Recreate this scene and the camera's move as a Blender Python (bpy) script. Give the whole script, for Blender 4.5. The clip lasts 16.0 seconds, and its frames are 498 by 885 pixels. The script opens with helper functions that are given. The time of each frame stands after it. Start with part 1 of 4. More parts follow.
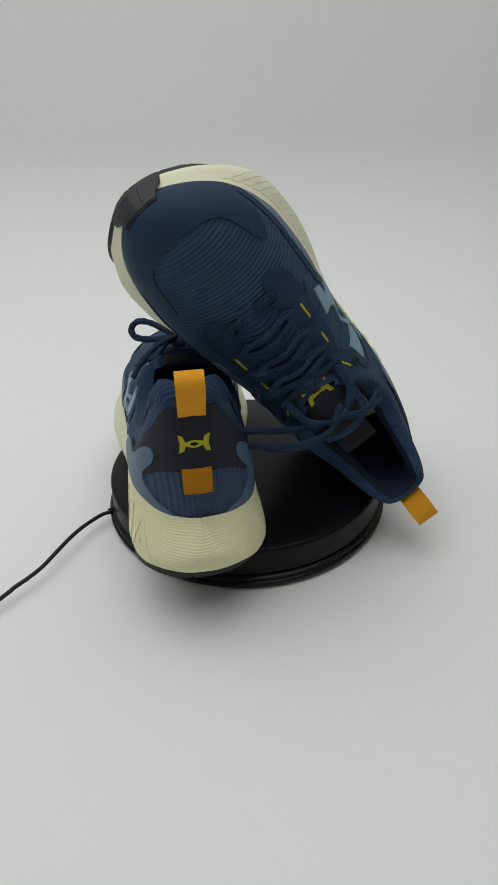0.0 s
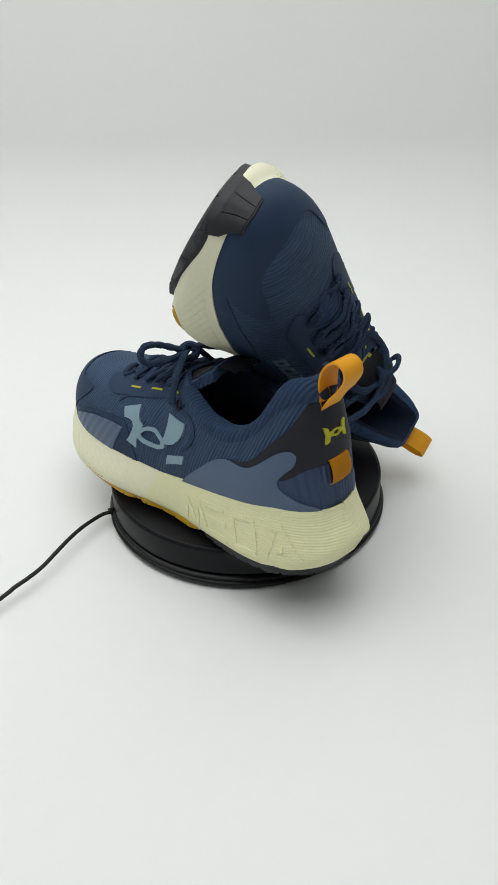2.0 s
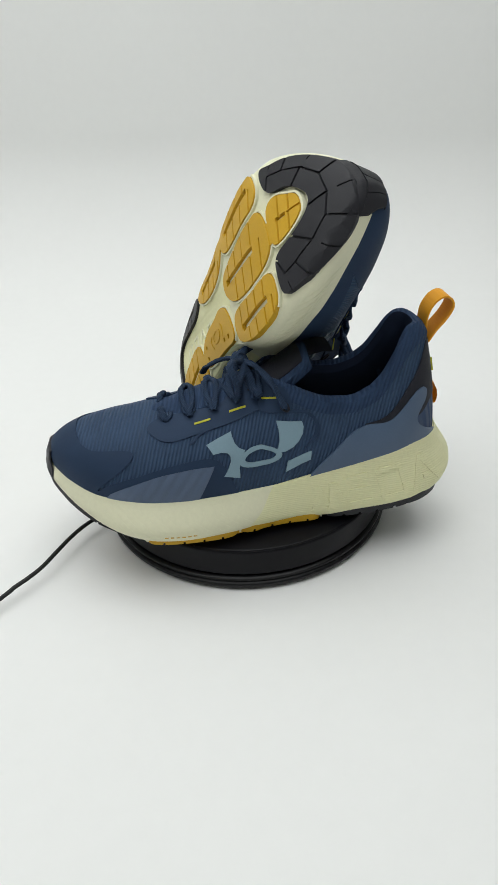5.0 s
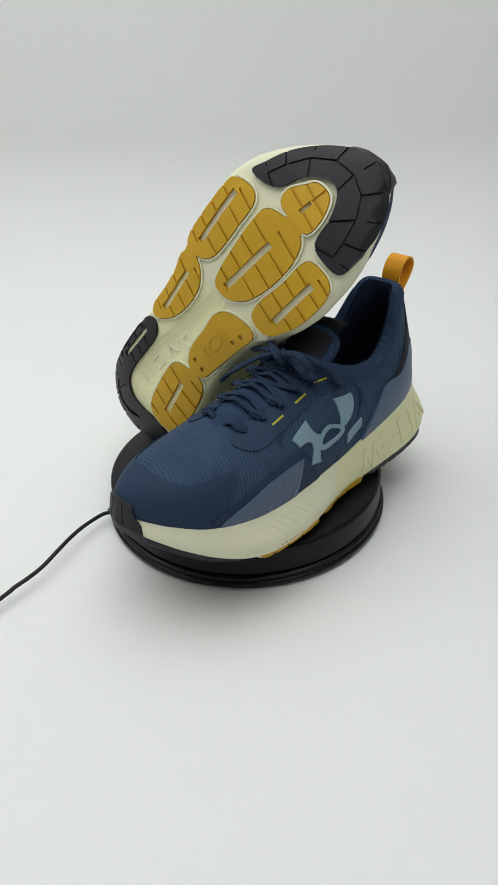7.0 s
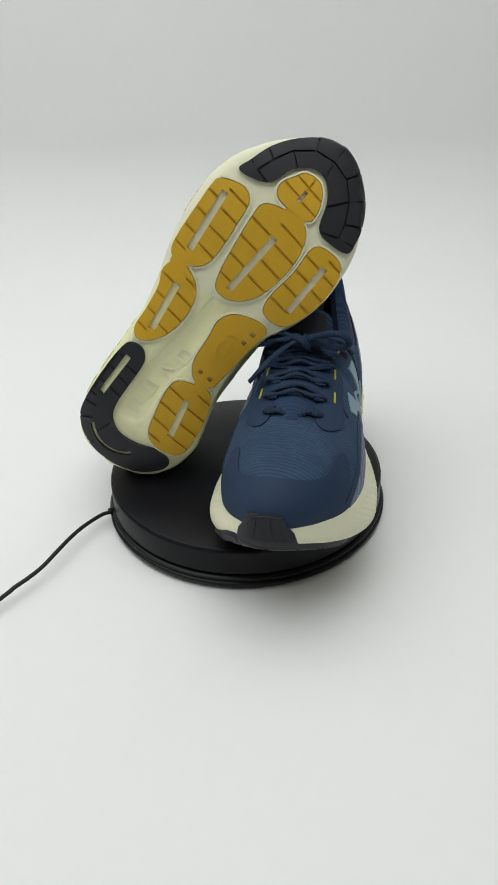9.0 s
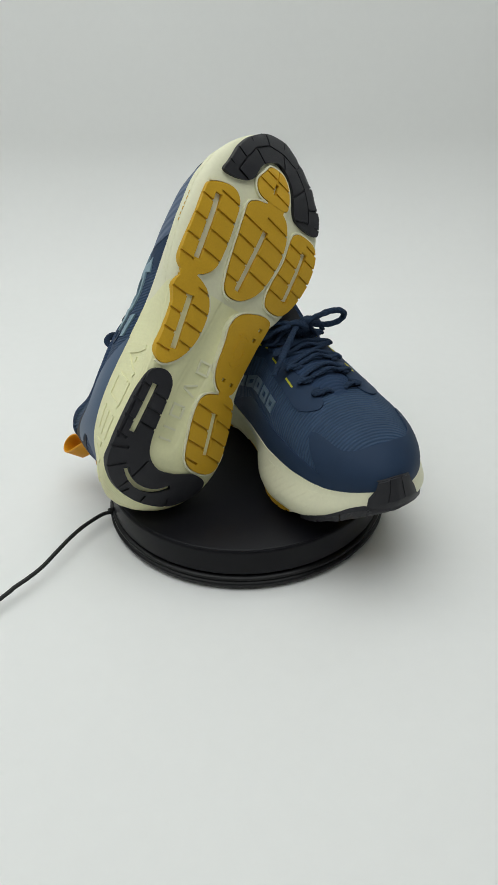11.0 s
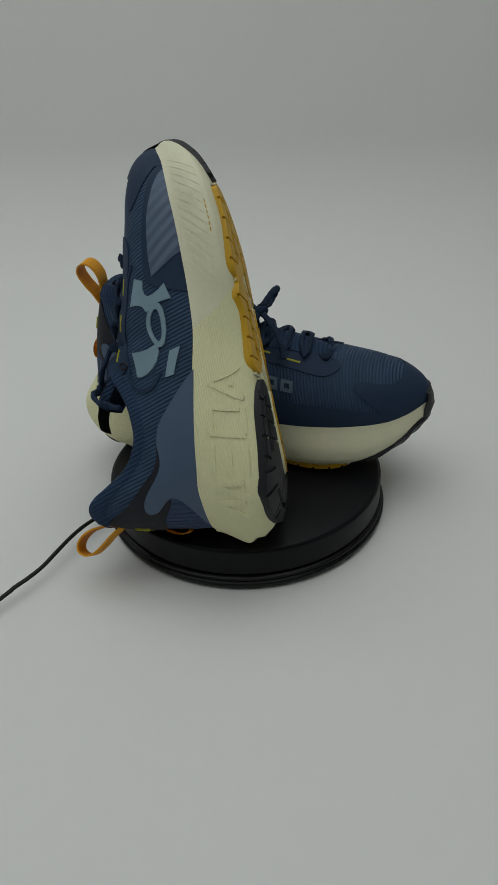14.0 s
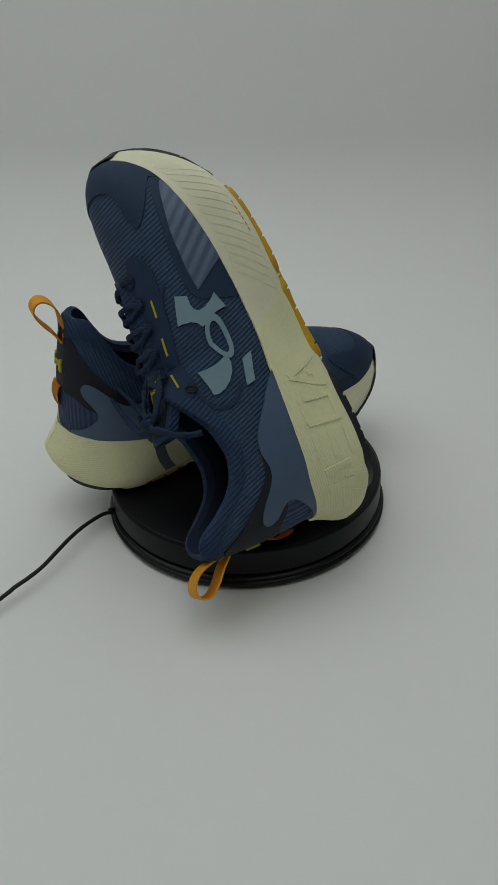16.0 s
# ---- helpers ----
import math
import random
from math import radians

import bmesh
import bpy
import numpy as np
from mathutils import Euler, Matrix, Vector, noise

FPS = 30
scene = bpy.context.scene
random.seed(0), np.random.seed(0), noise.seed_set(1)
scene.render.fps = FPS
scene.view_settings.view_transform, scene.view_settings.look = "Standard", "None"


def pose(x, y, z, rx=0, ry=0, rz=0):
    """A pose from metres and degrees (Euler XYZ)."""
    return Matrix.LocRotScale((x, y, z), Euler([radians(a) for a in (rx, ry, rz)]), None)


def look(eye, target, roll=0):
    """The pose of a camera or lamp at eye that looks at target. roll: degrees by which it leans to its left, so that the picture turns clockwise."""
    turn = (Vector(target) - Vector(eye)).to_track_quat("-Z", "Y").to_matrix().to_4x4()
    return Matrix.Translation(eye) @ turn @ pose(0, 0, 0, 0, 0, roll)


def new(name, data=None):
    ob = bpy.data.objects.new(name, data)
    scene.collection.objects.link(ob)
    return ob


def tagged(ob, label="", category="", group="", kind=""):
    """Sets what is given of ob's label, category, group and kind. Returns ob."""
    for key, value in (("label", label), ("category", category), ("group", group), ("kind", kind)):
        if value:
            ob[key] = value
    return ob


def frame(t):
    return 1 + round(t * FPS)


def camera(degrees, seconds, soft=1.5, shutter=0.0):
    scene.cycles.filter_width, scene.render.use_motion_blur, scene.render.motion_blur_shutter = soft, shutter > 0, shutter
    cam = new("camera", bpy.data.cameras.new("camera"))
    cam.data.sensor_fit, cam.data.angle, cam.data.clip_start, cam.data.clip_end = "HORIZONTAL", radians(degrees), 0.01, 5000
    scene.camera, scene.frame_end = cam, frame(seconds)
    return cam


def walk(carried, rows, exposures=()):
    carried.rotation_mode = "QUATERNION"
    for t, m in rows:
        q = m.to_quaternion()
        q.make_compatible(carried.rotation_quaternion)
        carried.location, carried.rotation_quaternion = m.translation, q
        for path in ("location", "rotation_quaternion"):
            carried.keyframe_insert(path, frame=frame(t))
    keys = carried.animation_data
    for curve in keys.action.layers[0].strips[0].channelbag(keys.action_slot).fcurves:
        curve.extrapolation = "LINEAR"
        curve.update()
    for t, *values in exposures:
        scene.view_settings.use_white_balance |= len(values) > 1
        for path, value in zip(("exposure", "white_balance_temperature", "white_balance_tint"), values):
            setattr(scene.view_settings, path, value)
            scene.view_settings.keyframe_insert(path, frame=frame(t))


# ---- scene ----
# ---------------------------------------------------------------- camera
cam = camera(40.62, 16.0, soft=1.5)
STAND = pose(0, -0.47, 0.3501, 57.73, 0, -0.417) @ pose(0, 0, 0, 0, 0, -1.828)
EXPOSURES = [(0.0, -0.33, 6475, 10), (0.5, -0.22, 6475, 10), (1.2, 0.07, 6475, 10), (2.0, 0.1, 6475, 10), (3.5, 0.09, 6475, 10), (4.0, 0.05, 6475, 10), (4.5, 0.18, 6475, 10), (5.2, 0.07, 6475, 10), (8.0, 0.0, 6475, 10), (10.5, 0.03, 6475, 10), (11.0, -0.1, 6455, 8.5), (11.5, -0.3, 6455, 7.5), (12.5, -0.7, 6455, 7.5), (14.0, -0.94, 6475, 7.5), (16.0, -0.94, 6475, 7.5)]
walk(cam, [(0.0, STAND), (16.0, STAND)], EXPOSURES)

# ---------------------------------------------------------------- light
world = bpy.data.worlds.new("world")
scene.world = world
world.use_nodes = True
world.node_tree.nodes["Background"].inputs[0].default_value = (0.93, 0.97, 1.0, 1)
world.node_tree.nodes["Background"].inputs[1].default_value = 0.25


def area_lamp(name, place, target, size, power, colour):
    data = bpy.data.lights.new(name, "AREA")
    data.shape, data.size, data.energy, data.color = "SQUARE", size, power, colour
    lamp = new(name, data)
    lamp.matrix_world = look(place, target)
    return lamp


area_lamp("softbox_lamp", (-0.32, 0.20, 1.45), (-0.28, 0.20, 0), 2.2, 33.0, (0.962, 0.985, 0.98))

# ---------------------------------------------------------------- materials


def material(name, colour, rough=0.6, metal=0.0, vary=0.08, grain=120.0, bump=0.15, bump_scale=900.0, coat=0.0, sheen=0.0, spec=0.3):
    """A surface with broad tone changes, a fine grain and a fine relief; scales are per metre."""
    m = bpy.data.materials.new(name)
    m.use_nodes = True
    nt = m.node_tree
    b = nt.nodes["Principled BSDF"]
    b.inputs["Roughness"].default_value, b.inputs["Metallic"].default_value = rough, metal
    b.inputs["Coat Weight"].default_value = coat
    b.inputs["Sheen Weight"].default_value = sheen
    b.inputs["Specular IOR Level"].default_value = spec
    co = nt.nodes.new("ShaderNodeTexCoord").outputs["Object"]
    big, fine = nt.nodes.new("ShaderNodeTexNoise"), nt.nodes.new("ShaderNodeTexNoise")
    big.inputs["Scale"].default_value, fine.inputs["Scale"].default_value = grain * 0.2, grain * 6
    big.inputs["Detail"].default_value, fine.inputs["Detail"].default_value = 3, 4
    mix = nt.nodes.new("ShaderNodeMixRGB")
    mix.inputs[0].default_value = 0.45
    for n in (big, fine):
        nt.links.new(co, n.inputs["Vector"])
    nt.links.new(big.outputs[0], mix.inputs[1])
    nt.links.new(fine.outputs[0], mix.inputs[2])
    ramp = nt.nodes.new("ShaderNodeValToRGB")
    ramp.color_ramp.elements[0].position, ramp.color_ramp.elements[1].position = 0.3, 0.7
    ramp.color_ramp.elements[0].color = (*[c * (1 - vary) for c in colour], 1)
    ramp.color_ramp.elements[1].color = (*[min(1, c * (1 + vary)) for c in colour], 1)
    nt.links.new(mix.outputs[0], ramp.inputs[0])
    nt.links.new(ramp.outputs[0], b.inputs["Base Color"])
    if bump:
        relief = nt.nodes.new("ShaderNodeTexNoise")
        relief.inputs["Scale"].default_value = bump_scale
        nt.links.new(co, relief.inputs["Vector"])
        bp = nt.nodes.new("ShaderNodeBump")
        bp.name = "relief"
        bp.inputs["Strength"].default_value, bp.inputs["Distance"].default_value = bump, 0.0006
        nt.links.new(relief.outputs[0], bp.inputs["Height"])
        nt.links.new(bp.outputs[0], b.inputs["Normal"])
    return m


def ribs(m, axis, pitch, depth, sharp=0.5, second=None, tint=0.0):
    """Adds ribs along an axis (or a slanted direction) to a material's relief; pitch and depth in metres."""
    nt = m.node_tree
    co = nt.nodes.new("ShaderNodeTexCoord").outputs["Object"]
    height = None
    for d, p in [(axis, pitch)] + ([second] if second else []):
        dot = nt.nodes.new("ShaderNodeVectorMath")
        dot.operation = "DOT_PRODUCT"
        dot.inputs[1].default_value = d
        nt.links.new(co, dot.inputs[0])
        mul = nt.nodes.new("ShaderNodeMath")
        mul.operation, mul.inputs[1].default_value = "MULTIPLY", 2 * math.pi / p
        nt.links.new(dot.outputs["Value"], mul.inputs[0])
        sine = nt.nodes.new("ShaderNodeMath")
        sine.operation = "SINE"
        nt.links.new(mul.outputs[0], sine.inputs[0])
        if height is None:
            height = sine.outputs[0]
        else:
            add = nt.nodes.new("ShaderNodeMath")
            add.operation = "ADD"
            nt.links.new(height, add.inputs[0])
            nt.links.new(sine.outputs[0], add.inputs[1])
            height = add.outputs[0]
    bp = nt.nodes.new("ShaderNodeBump")
    bp.inputs["Strength"].default_value, bp.inputs["Distance"].default_value = sharp, depth
    nt.links.new(height, bp.inputs["Height"])
    nt.links.new(nt.nodes["relief"].outputs[0], bp.inputs["Normal"])
    nt.links.new(bp.outputs[0], nt.nodes["Principled BSDF"].inputs["Normal"])
    if tint:                                   # colour follows the rib height: darker in grooves, lighter on crests
        level = nt.nodes.new("ShaderNodeMapRange")
        level.inputs["From Min"].default_value, level.inputs["From Max"].default_value = -1, 1
        level.inputs["To Min"].default_value, level.inputs["To Max"].default_value = 1 - tint, 1 + tint
        nt.links.new(height, level.inputs["Value"])
        rib_tone = nt.nodes.new("ShaderNodeVectorMath")
        rib_tone.operation = "SCALE"
        base_in = nt.nodes["Principled BSDF"].inputs["Base Color"]
        nt.links.new(base_in.links[0].from_socket, rib_tone.inputs[0])
        nt.links.new(level.outputs["Result"], rib_tone.inputs["Scale"])
        nt.links.new(rib_tone.outputs["Vector"], base_in)
    return m


PAPER = material("white_paper", (0.80, 0.805, 0.79), 0.75, vary=0.012, grain=14, bump=0.05, bump_scale=500)
# WALL is only for the added, unseen room; its tone sets the bounced fill
WALL = material("added_room_shell", (0.62, 0.62, 0.605), 0.8, vary=0.02, grain=6, bump=0.05, bump_scale=200)
KNIT = ribs(material("navy_ripstop_knit", (0.030, 0.057, 0.108), 0.68, vary=0.18, grain=260, bump=0.3, bump_scale=2600, spec=0.2), (0.12, 1, 0.25), 0.0025, 0.00042, 0.65, tint=0.15)
NAVY = material("navy_film_overlay", (0.020, 0.038, 0.076), 0.62, vary=0.10, grain=180, bump=0.15, bump_scale=2200, spec=0.15)
LINING = material("navy_padded_lining", (0.014, 0.021, 0.042), 0.85, vary=0.15, grain=300, bump=0.4, bump_scale=2400, spec=0.12)
COLLAR = ribs(material("navy_collar_knit", (0.024, 0.046, 0.095), 0.75, vary=0.16, grain=260, bump=0.3, bump_scale=2600, spec=0.15), (0.1, 1, 0.3), 0.0028, 0.0004, 0.6, tint=0.09)
HEEL_KNIT = ribs(material("navy_ribbed_heel", (0.036, 0.062, 0.125), 0.7, vary=0.12, grain=260, bump=0.2, bump_scale=2600), (1, 0.25, 0), 0.0034, 0.0008, 0.8)
SLATE = material("slate_blue_film", (0.075, 0.115, 0.185), 0.45, vary=0.08, grain=160, bump=0.1, bump_scale=1500)
SLATE_RIBBED = ribs(material("slate_blue_ribbed_film", (0.085, 0.12, 0.19), 0.5, vary=0.1, grain=160, bump=0.1, bump_scale=1500), (0, 0.80, 0.55), 0.0066, 0.0006, 0.5)
MARK = material("pale_blue_print", (0.20, 0.30, 0.36), 0.5, vary=0.07, grain=200, bump=0.08, bump_scale=1500)
DIM_MARK = material("dim_blue_print", (0.10, 0.15, 0.20), 0.5, vary=0.07, grain=200, bump=0.08, bump_scale=1500)
CHARCOAL = material("charcoal_webbing", (0.012, 0.013, 0.020), 0.65, vary=0.2, grain=300, bump=0.3, bump_scale=2600)
LIME = material("yellow_green_print", (0.42, 0.40, 0.02), 0.55, vary=0.1, grain=300, bump=0.1, bump_scale=1500)
CREAM = ribs(material("cream_foam", (0.775, 0.765, 0.47), 0.55, vary=0.05, grain=60, bump=0.12, bump_scale=700), (0, 0.0, 1), 0.0016, 0.0002, 0.5)
IVORY = material("ivory_foam", (0.75, 0.74, 0.54), 0.5, vary=0.05, grain=60, bump=0.1, bump_scale=600)
GOLD = material("mustard_rubber", (0.575, 0.335, 0.019), 0.5, vary=0.08, grain=120, bump=0.15, bump_scale=900)
RUBBER = material("black_rubber", (0.018, 0.018, 0.022), 0.5, vary=0.2, grain=160, bump=0.2, bump_scale=1200)
ORANGE = ribs(material("orange_webbing", (0.72, 0.31, 0.008), 0.6, vary=0.07, grain=300, bump=0.2, bump_scale=2600), (0, 0.6, 0.8), 0.0008, 0.00012, 0.3)
LACE = ribs(material("navy_woven_lace", (0.021, 0.037, 0.070), 0.8, vary=0.3, grain=400, bump=0.4, bump_scale=3000, spec=0.12), (0.7, 0.7, 0.3), 0.0014, 0.0002, 0.5, tint=0.14)
PLASTIC = material("black_satin_plastic", (0.006, 0.006, 0.007), 0.3, vary=0.15, grain=80, bump=0.04, bump_scale=1400, spec=0.22)
PLATE = material("black_satin_plate", (0.006, 0.006, 0.008), 0.36, vary=0.2, grain=60, bump=0.05, bump_scale=1600, spec=0.16)
CABLE = material("black_cable_sheath", (0.012, 0.012, 0.013), 0.45, vary=0.1, grain=80, bump=0.05)

# ---------------------------------------------------------------- mesh helpers


def part(name, bm, mat, parent=None, label="", smooth=True, scale=1.0):
    """Links a bmesh as one mesh object, under a thing or a part."""
    bmesh.ops.recalc_face_normals(bm, faces=bm.faces)
    if scale != 1.0:
        bmesh.ops.scale(bm, vec=(scale,) * 3, verts=bm.verts)
    me = bpy.data.meshes.new(name)
    bm.to_mesh(me)
    bm.free()
    me.materials.append(mat)
    if smooth:
        me.shade_smooth()
        me.set_sharp_from_angle(angle=radians(38))
    ob = new(name, me)
    ob.parent = parent
    return tagged(ob, label)


def lathe(profile, segments=128):
    bm = bmesh.new()
    rings = []
    for r, z in profile:
        if r == 0:
            rings.append([bm.verts.new((0, 0, z))])
        else:
            rings.append([bm.verts.new((r * math.cos(a), r * math.sin(a), z)) for a in [2 * math.pi * i / segments for i in range(segments)]])
    for a, b in zip(rings, rings[1:]):
        for i in range(segments):
            j = (i + 1) % segments
            q = [a[i % len(a)], a[j % len(a)], b[j % len(b)], b[i % len(b)]]
            q = [v for k, v in enumerate(q) if v not in q[:k]]
            if len(q) > 2:
                bm.faces.new(q)
    return bm


def grid(bm, rows):
    """Faces between rows of points."""
    vs = [[bm.verts.new(p) for p in r] for r in rows]
    for a, b in zip(vs, vs[1:]):
        for i in range(len(a) - 1):
            bm.faces.new((a[i], a[i + 1], b[i + 1], b[i]))
    return vs


def rounded(points, steps=5, closed=True):
    """A smooth line through points."""
    n, out = len(points), []
    for i in range(n if closed else n - 1):
        p = [Vector(points[k % n] if closed else points[min(max(k, 0), n - 1)]) for k in (i - 1, i, i + 1, i + 2)]
        for s in range(steps):
            t = s / steps
            out.append(tuple(0.5 * (2 * p[1] + (p[2] - p[0]) * t + (2 * p[0] - 5 * p[1] + 4 * p[2] - p[3]) * t * t + (3 * p[1] - p[0] - 3 * p[2] + p[3]) * t ** 3)))
    if not closed:
        out.append(tuple(points[-1]))
    return out


def sheet(bm, fn, outline, cuts_a, cuts_b, top, base, holes=(), meets=None):
    """A thin plate with this outline, in a surface's own two coordinates, laid on the surface fn(a, b, height)."""
    tmp = bmesh.new()
    tmp.faces.new([tmp.verts.new((a, b, 0)) for a, b in outline])
    lo = [min(p[k] for p in outline) for k in (0, 1)]
    hi = [max(p[k] for p in outline) for k in (0, 1)]

    def cut(place, normal):
        bmesh.ops.bisect_plane(tmp, geom=tmp.verts[:] + tmp.edges[:] + tmp.faces[:], dist=1e-5, plane_co=place, plane_no=normal)
    for k, cuts in enumerate((cuts_a, cuts_b)):
        for c in cuts:
            if lo[k] < c < hi[k]:
                cut((c, c, 0), (1, 0, 0) if k == 0 else (0, 1, 0))
    for p, q, half in holes:
        d = (Vector(q) - Vector(p)).normalized().to_3d()
        n = Vector((-d.y, d.x, 0))
        p3, q3 = Vector((*p, 0)), Vector((*q, 0))
        for place, normal in ((p3 + n * half, n), (p3 - n * half, n), (p3, d), (q3, d)):
            cut(place, normal)
        gone = []
        for f in tmp.faces:
            c = f.calc_center_median()
            if abs((c - p3).dot(n)) < half and 0 < (c - p3).dot(d) < (q3 - p3).length:
                gone.append(f)
        bmesh.ops.delete(tmp, geom=gone, context="FACES")
    flat = [[(v.co.x, v.co.y) for v in f.verts] for f in tmp.faces]
    rim = [((e.verts[0].co.x, e.verts[0].co.y), (e.verts[1].co.x, e.verts[1].co.y)) for e in tmp.edges if len(e.link_faces) == 1]
    tmp.free()
    made = {}

    def vert(p, h):
        key = (round(p[0], 4), round(p[1], 4), h)
        if key not in made:
            made[key] = bm.verts.new(fn(p[0], p[1], h))
        return made[key]
    for f in flat:
        vs = list(dict.fromkeys(vert(p, top) for p in f))
        if len(vs) > 2:
            try:
                bm.faces.new(vs)
            except ValueError:
                pass
    for p, q in rim:
        if meets and meets(p) and meets(q):
            continue
        vs = list(dict.fromkeys((vert(p, top), vert(q, top), vert(q, base), vert(p, base))))
        if len(vs) > 2:
            try:
                bm.faces.new(vs)
            except ValueError:
                pass


def tube(bm, points, wide, thick, sides=8, up=(0, 0, 1), lump=0.0, roll=0.0):
    """A flat round cord along points, crumpled by lump and rolled to and fro by roll (radians)."""
    rows = []
    pts = [Vector(p) for p in points]
    for i, p in enumerate(pts):
        d = (pts[min(i + 1, len(pts) - 1)] - pts[max(i - 1, 0)]).normalized()
        s = d.cross(Vector(up))
        s = s.normalized() if s.length > 1e-4 else Vector((1, 0, 0))
        u = s.cross(d)
        turn = roll * math.sin(0.45 * i + p.x * 0.1)
        s, u = s * math.cos(turn) + u * math.sin(turn), u * math.cos(turn) - s * math.sin(turn)
        k = 1 + lump * math.sin(1.3 * i + p.y * 0.37)
        rows.append([p + s * wide * k * math.cos(a) + u * thick * k * math.sin(a) for a in [2 * math.pi * k / sides for k in range(sides)]])
    vs = [[bm.verts.new(c) for c in r] for r in rows]
    for a, b in zip(vs, vs[1:]):
        for i in range(sides):
            bm.faces.new((a[i], a[(i + 1) % sides], b[(i + 1) % sides], b[i]))
    bm.faces.new(vs[0])
    bm.faces.new(vs[-1])


# ---------------------------------------------------------------- the studio
bm = bmesh.new()
profile = [(-1.6, 0.0), (-0.4, 0.0), (0.49, 0.0)]
profile += [(0.49 + 0.19 * math.sin(a), 0.19 - 0.19 * math.cos(a)) for a in [i * math.pi / 48 for i in range(1, 25)]]
profile += [(0.68, 1.2), (0.68, 2.0)]
grid(bm, [[(x, y, z) for x in (-1.45, -0.7, 0, 0.7, 1.45)] for y, z in profile])
sweep = part("backdrop", bm, PAPER)
sweep.rotation_euler.z = radians(-4)
tagged(sweep, "white seamless paper sweep curving up into a wall", "backdrop", kind="structure")


def slab(name, lo, hi, label, mat=WALL):
    bm = bmesh.new()
    bmesh.ops.create_cube(bm, size=1)
    for v in bm.verts:
        v.co = [(a + b) / 2 + c * (b - a) for a, b, c in zip(lo, hi, v.co)]
    return tagged(part(name, bm, mat, smooth=False), label, "wall", kind="structure")


# room shell added out of view, to close the set and bounce fill light
slab("unseen_wall_north", (-2.0, 1.5, -0.05), (2.0, 1.6, 2.4), "plain pale wall added out of view to bounce light")
slab("unseen_wall_south", (-2.0, -2.1, -0.05), (2.0, -2.0, 2.4), "plain pale wall added out of view to bounce light")
slab("unseen_wall_west", (-2.1, -2.1, -0.05), (-2.0, 1.6, 2.4), "plain pale wall added out of view to bounce light")
slab("unseen_wall_east", (2.0, -2.1, -0.05), (2.1, 1.6, 2.4), "plain pale wall added out of view to bounce light")
slab("floor", (-2.1, -2.1, -0.09), (2.1, 1.6, -0.03), "plain pale floor added out of view under the paper")
slab("ceiling", (-2.1, -2.1, 2.4), (2.1, 1.6, 2.45), "plain pale ceiling added out of view to bounce light")

# ---------------------------------------------------------------- turntable
turntable = tagged(new("turntable"), "round black plastic motorised display turntable on white paper", "turntable")
base = part("base", lathe([(0, 0.0015), (0.1132, 0.0015), (0.1156, 0.0024), (0.1164, 0.004), (0.1164, 0.0058), (0.1156, 0.0068), (0.1143, 0.0072), (0.1143, 0.0079), (0.1150, 0.0086), (0.1150, 0.0100), (0.1142, 0.0108), (0.1122, 0.0111), (0.0, 0.0111)]), PLASTIC, turntable)
platform = part("platform", lathe([(0, 0.0337), (0.060, 0.0337), (0.1096, 0.0337), (0.1104, 0.0334), (0.1108, 0.0329), (0.1114, 0.0329), (0.1122, 0.0322), (0.1124, 0.0312), (0.1128, 0.0132), (0.1120, 0.0122), (0.1, 0.0119), (0, 0.0119)]), PLATE, turntable, "satin black rotating plate")
for k in range(4):
    a = math.pi / 4 + k * math.pi / 2
    foot = part("foot", lathe([(0, 0), (0.007, 0), (0.0078, 0.001), (0.0078, 0.002), (0, 0.002)], 16), RUBBER, turntable)
    foot.location = (0.095 * math.cos(a), 0.095 * math.sin(a), 0)
bm = bmesh.new()
cable_line = rounded([(-0.100, 0.010, 0.009), (-0.1079, -0.0249, 0.0095), (-0.1189, -0.0345, 0.0105), (-0.1299, -0.0489, 0.0115), (-0.1381, -0.0635, 0.012), (-0.1455, -0.0801, 0.012), (-0.1527, -0.0953, 0.0115), (-0.1605, -0.1062, 0.011), (-0.1686, -0.1145, 0.01), (-0.1762, -0.1242, 0.009), (-0.225, -0.185, 0.006), (-0.27, -0.26, 0.0022), (-0.42, -0.47, 0.0017), (-0.65, -0.62, 0.0017)], 8, closed=False)
tube(bm, cable_line, 0.0016, 0.0016, 10)
part("power_cable", bm, CABLE, turntable, "thin black power cable")
bm = bmesh.new()
tube(bm, [(-0.104, 0.006, 0.009), (-0.1079, -0.0249, 0.0095), (-0.1134, -0.0297, 0.01)], 0.0026, 0.0026, 10)
part("plug", bm, CABLE, turntable)

# ---------------------------------------------------------------- shoe shape
def curve(*pairs):
    """A smooth function through (y, value) pairs, all in millimetres."""
    xs = np.array([p[0] for p in pairs], float)
    ys = np.array([p[1] for p in pairs], float)
    d = np.diff(ys) / np.diff(xs)
    m = np.concatenate([[d[0]], np.where(d[1:] * d[:-1] > 0, 2 * d[1:] * d[:-1] / (d[1:] + d[:-1] + 1e-12), 0), [d[-1]]])

    def f(x):
        x = min(max(x, xs[0]), xs[-1])
        i = min(max(int(np.searchsorted(xs, x)) - 1, 0), len(xs) - 2)
        h = xs[i + 1] - xs[i]
        t = (x - xs[i]) / h
        return ((1 + 2 * t) * (1 - t) ** 2 * ys[i] + t * (1 - t) ** 2 * h * m[i]
                + t * t * (3 - 2 * t) * ys[i + 1] + t * t * (t - 1) * h * m[i + 1])
    return f


HEEL, TOE = 14.0, 297.0
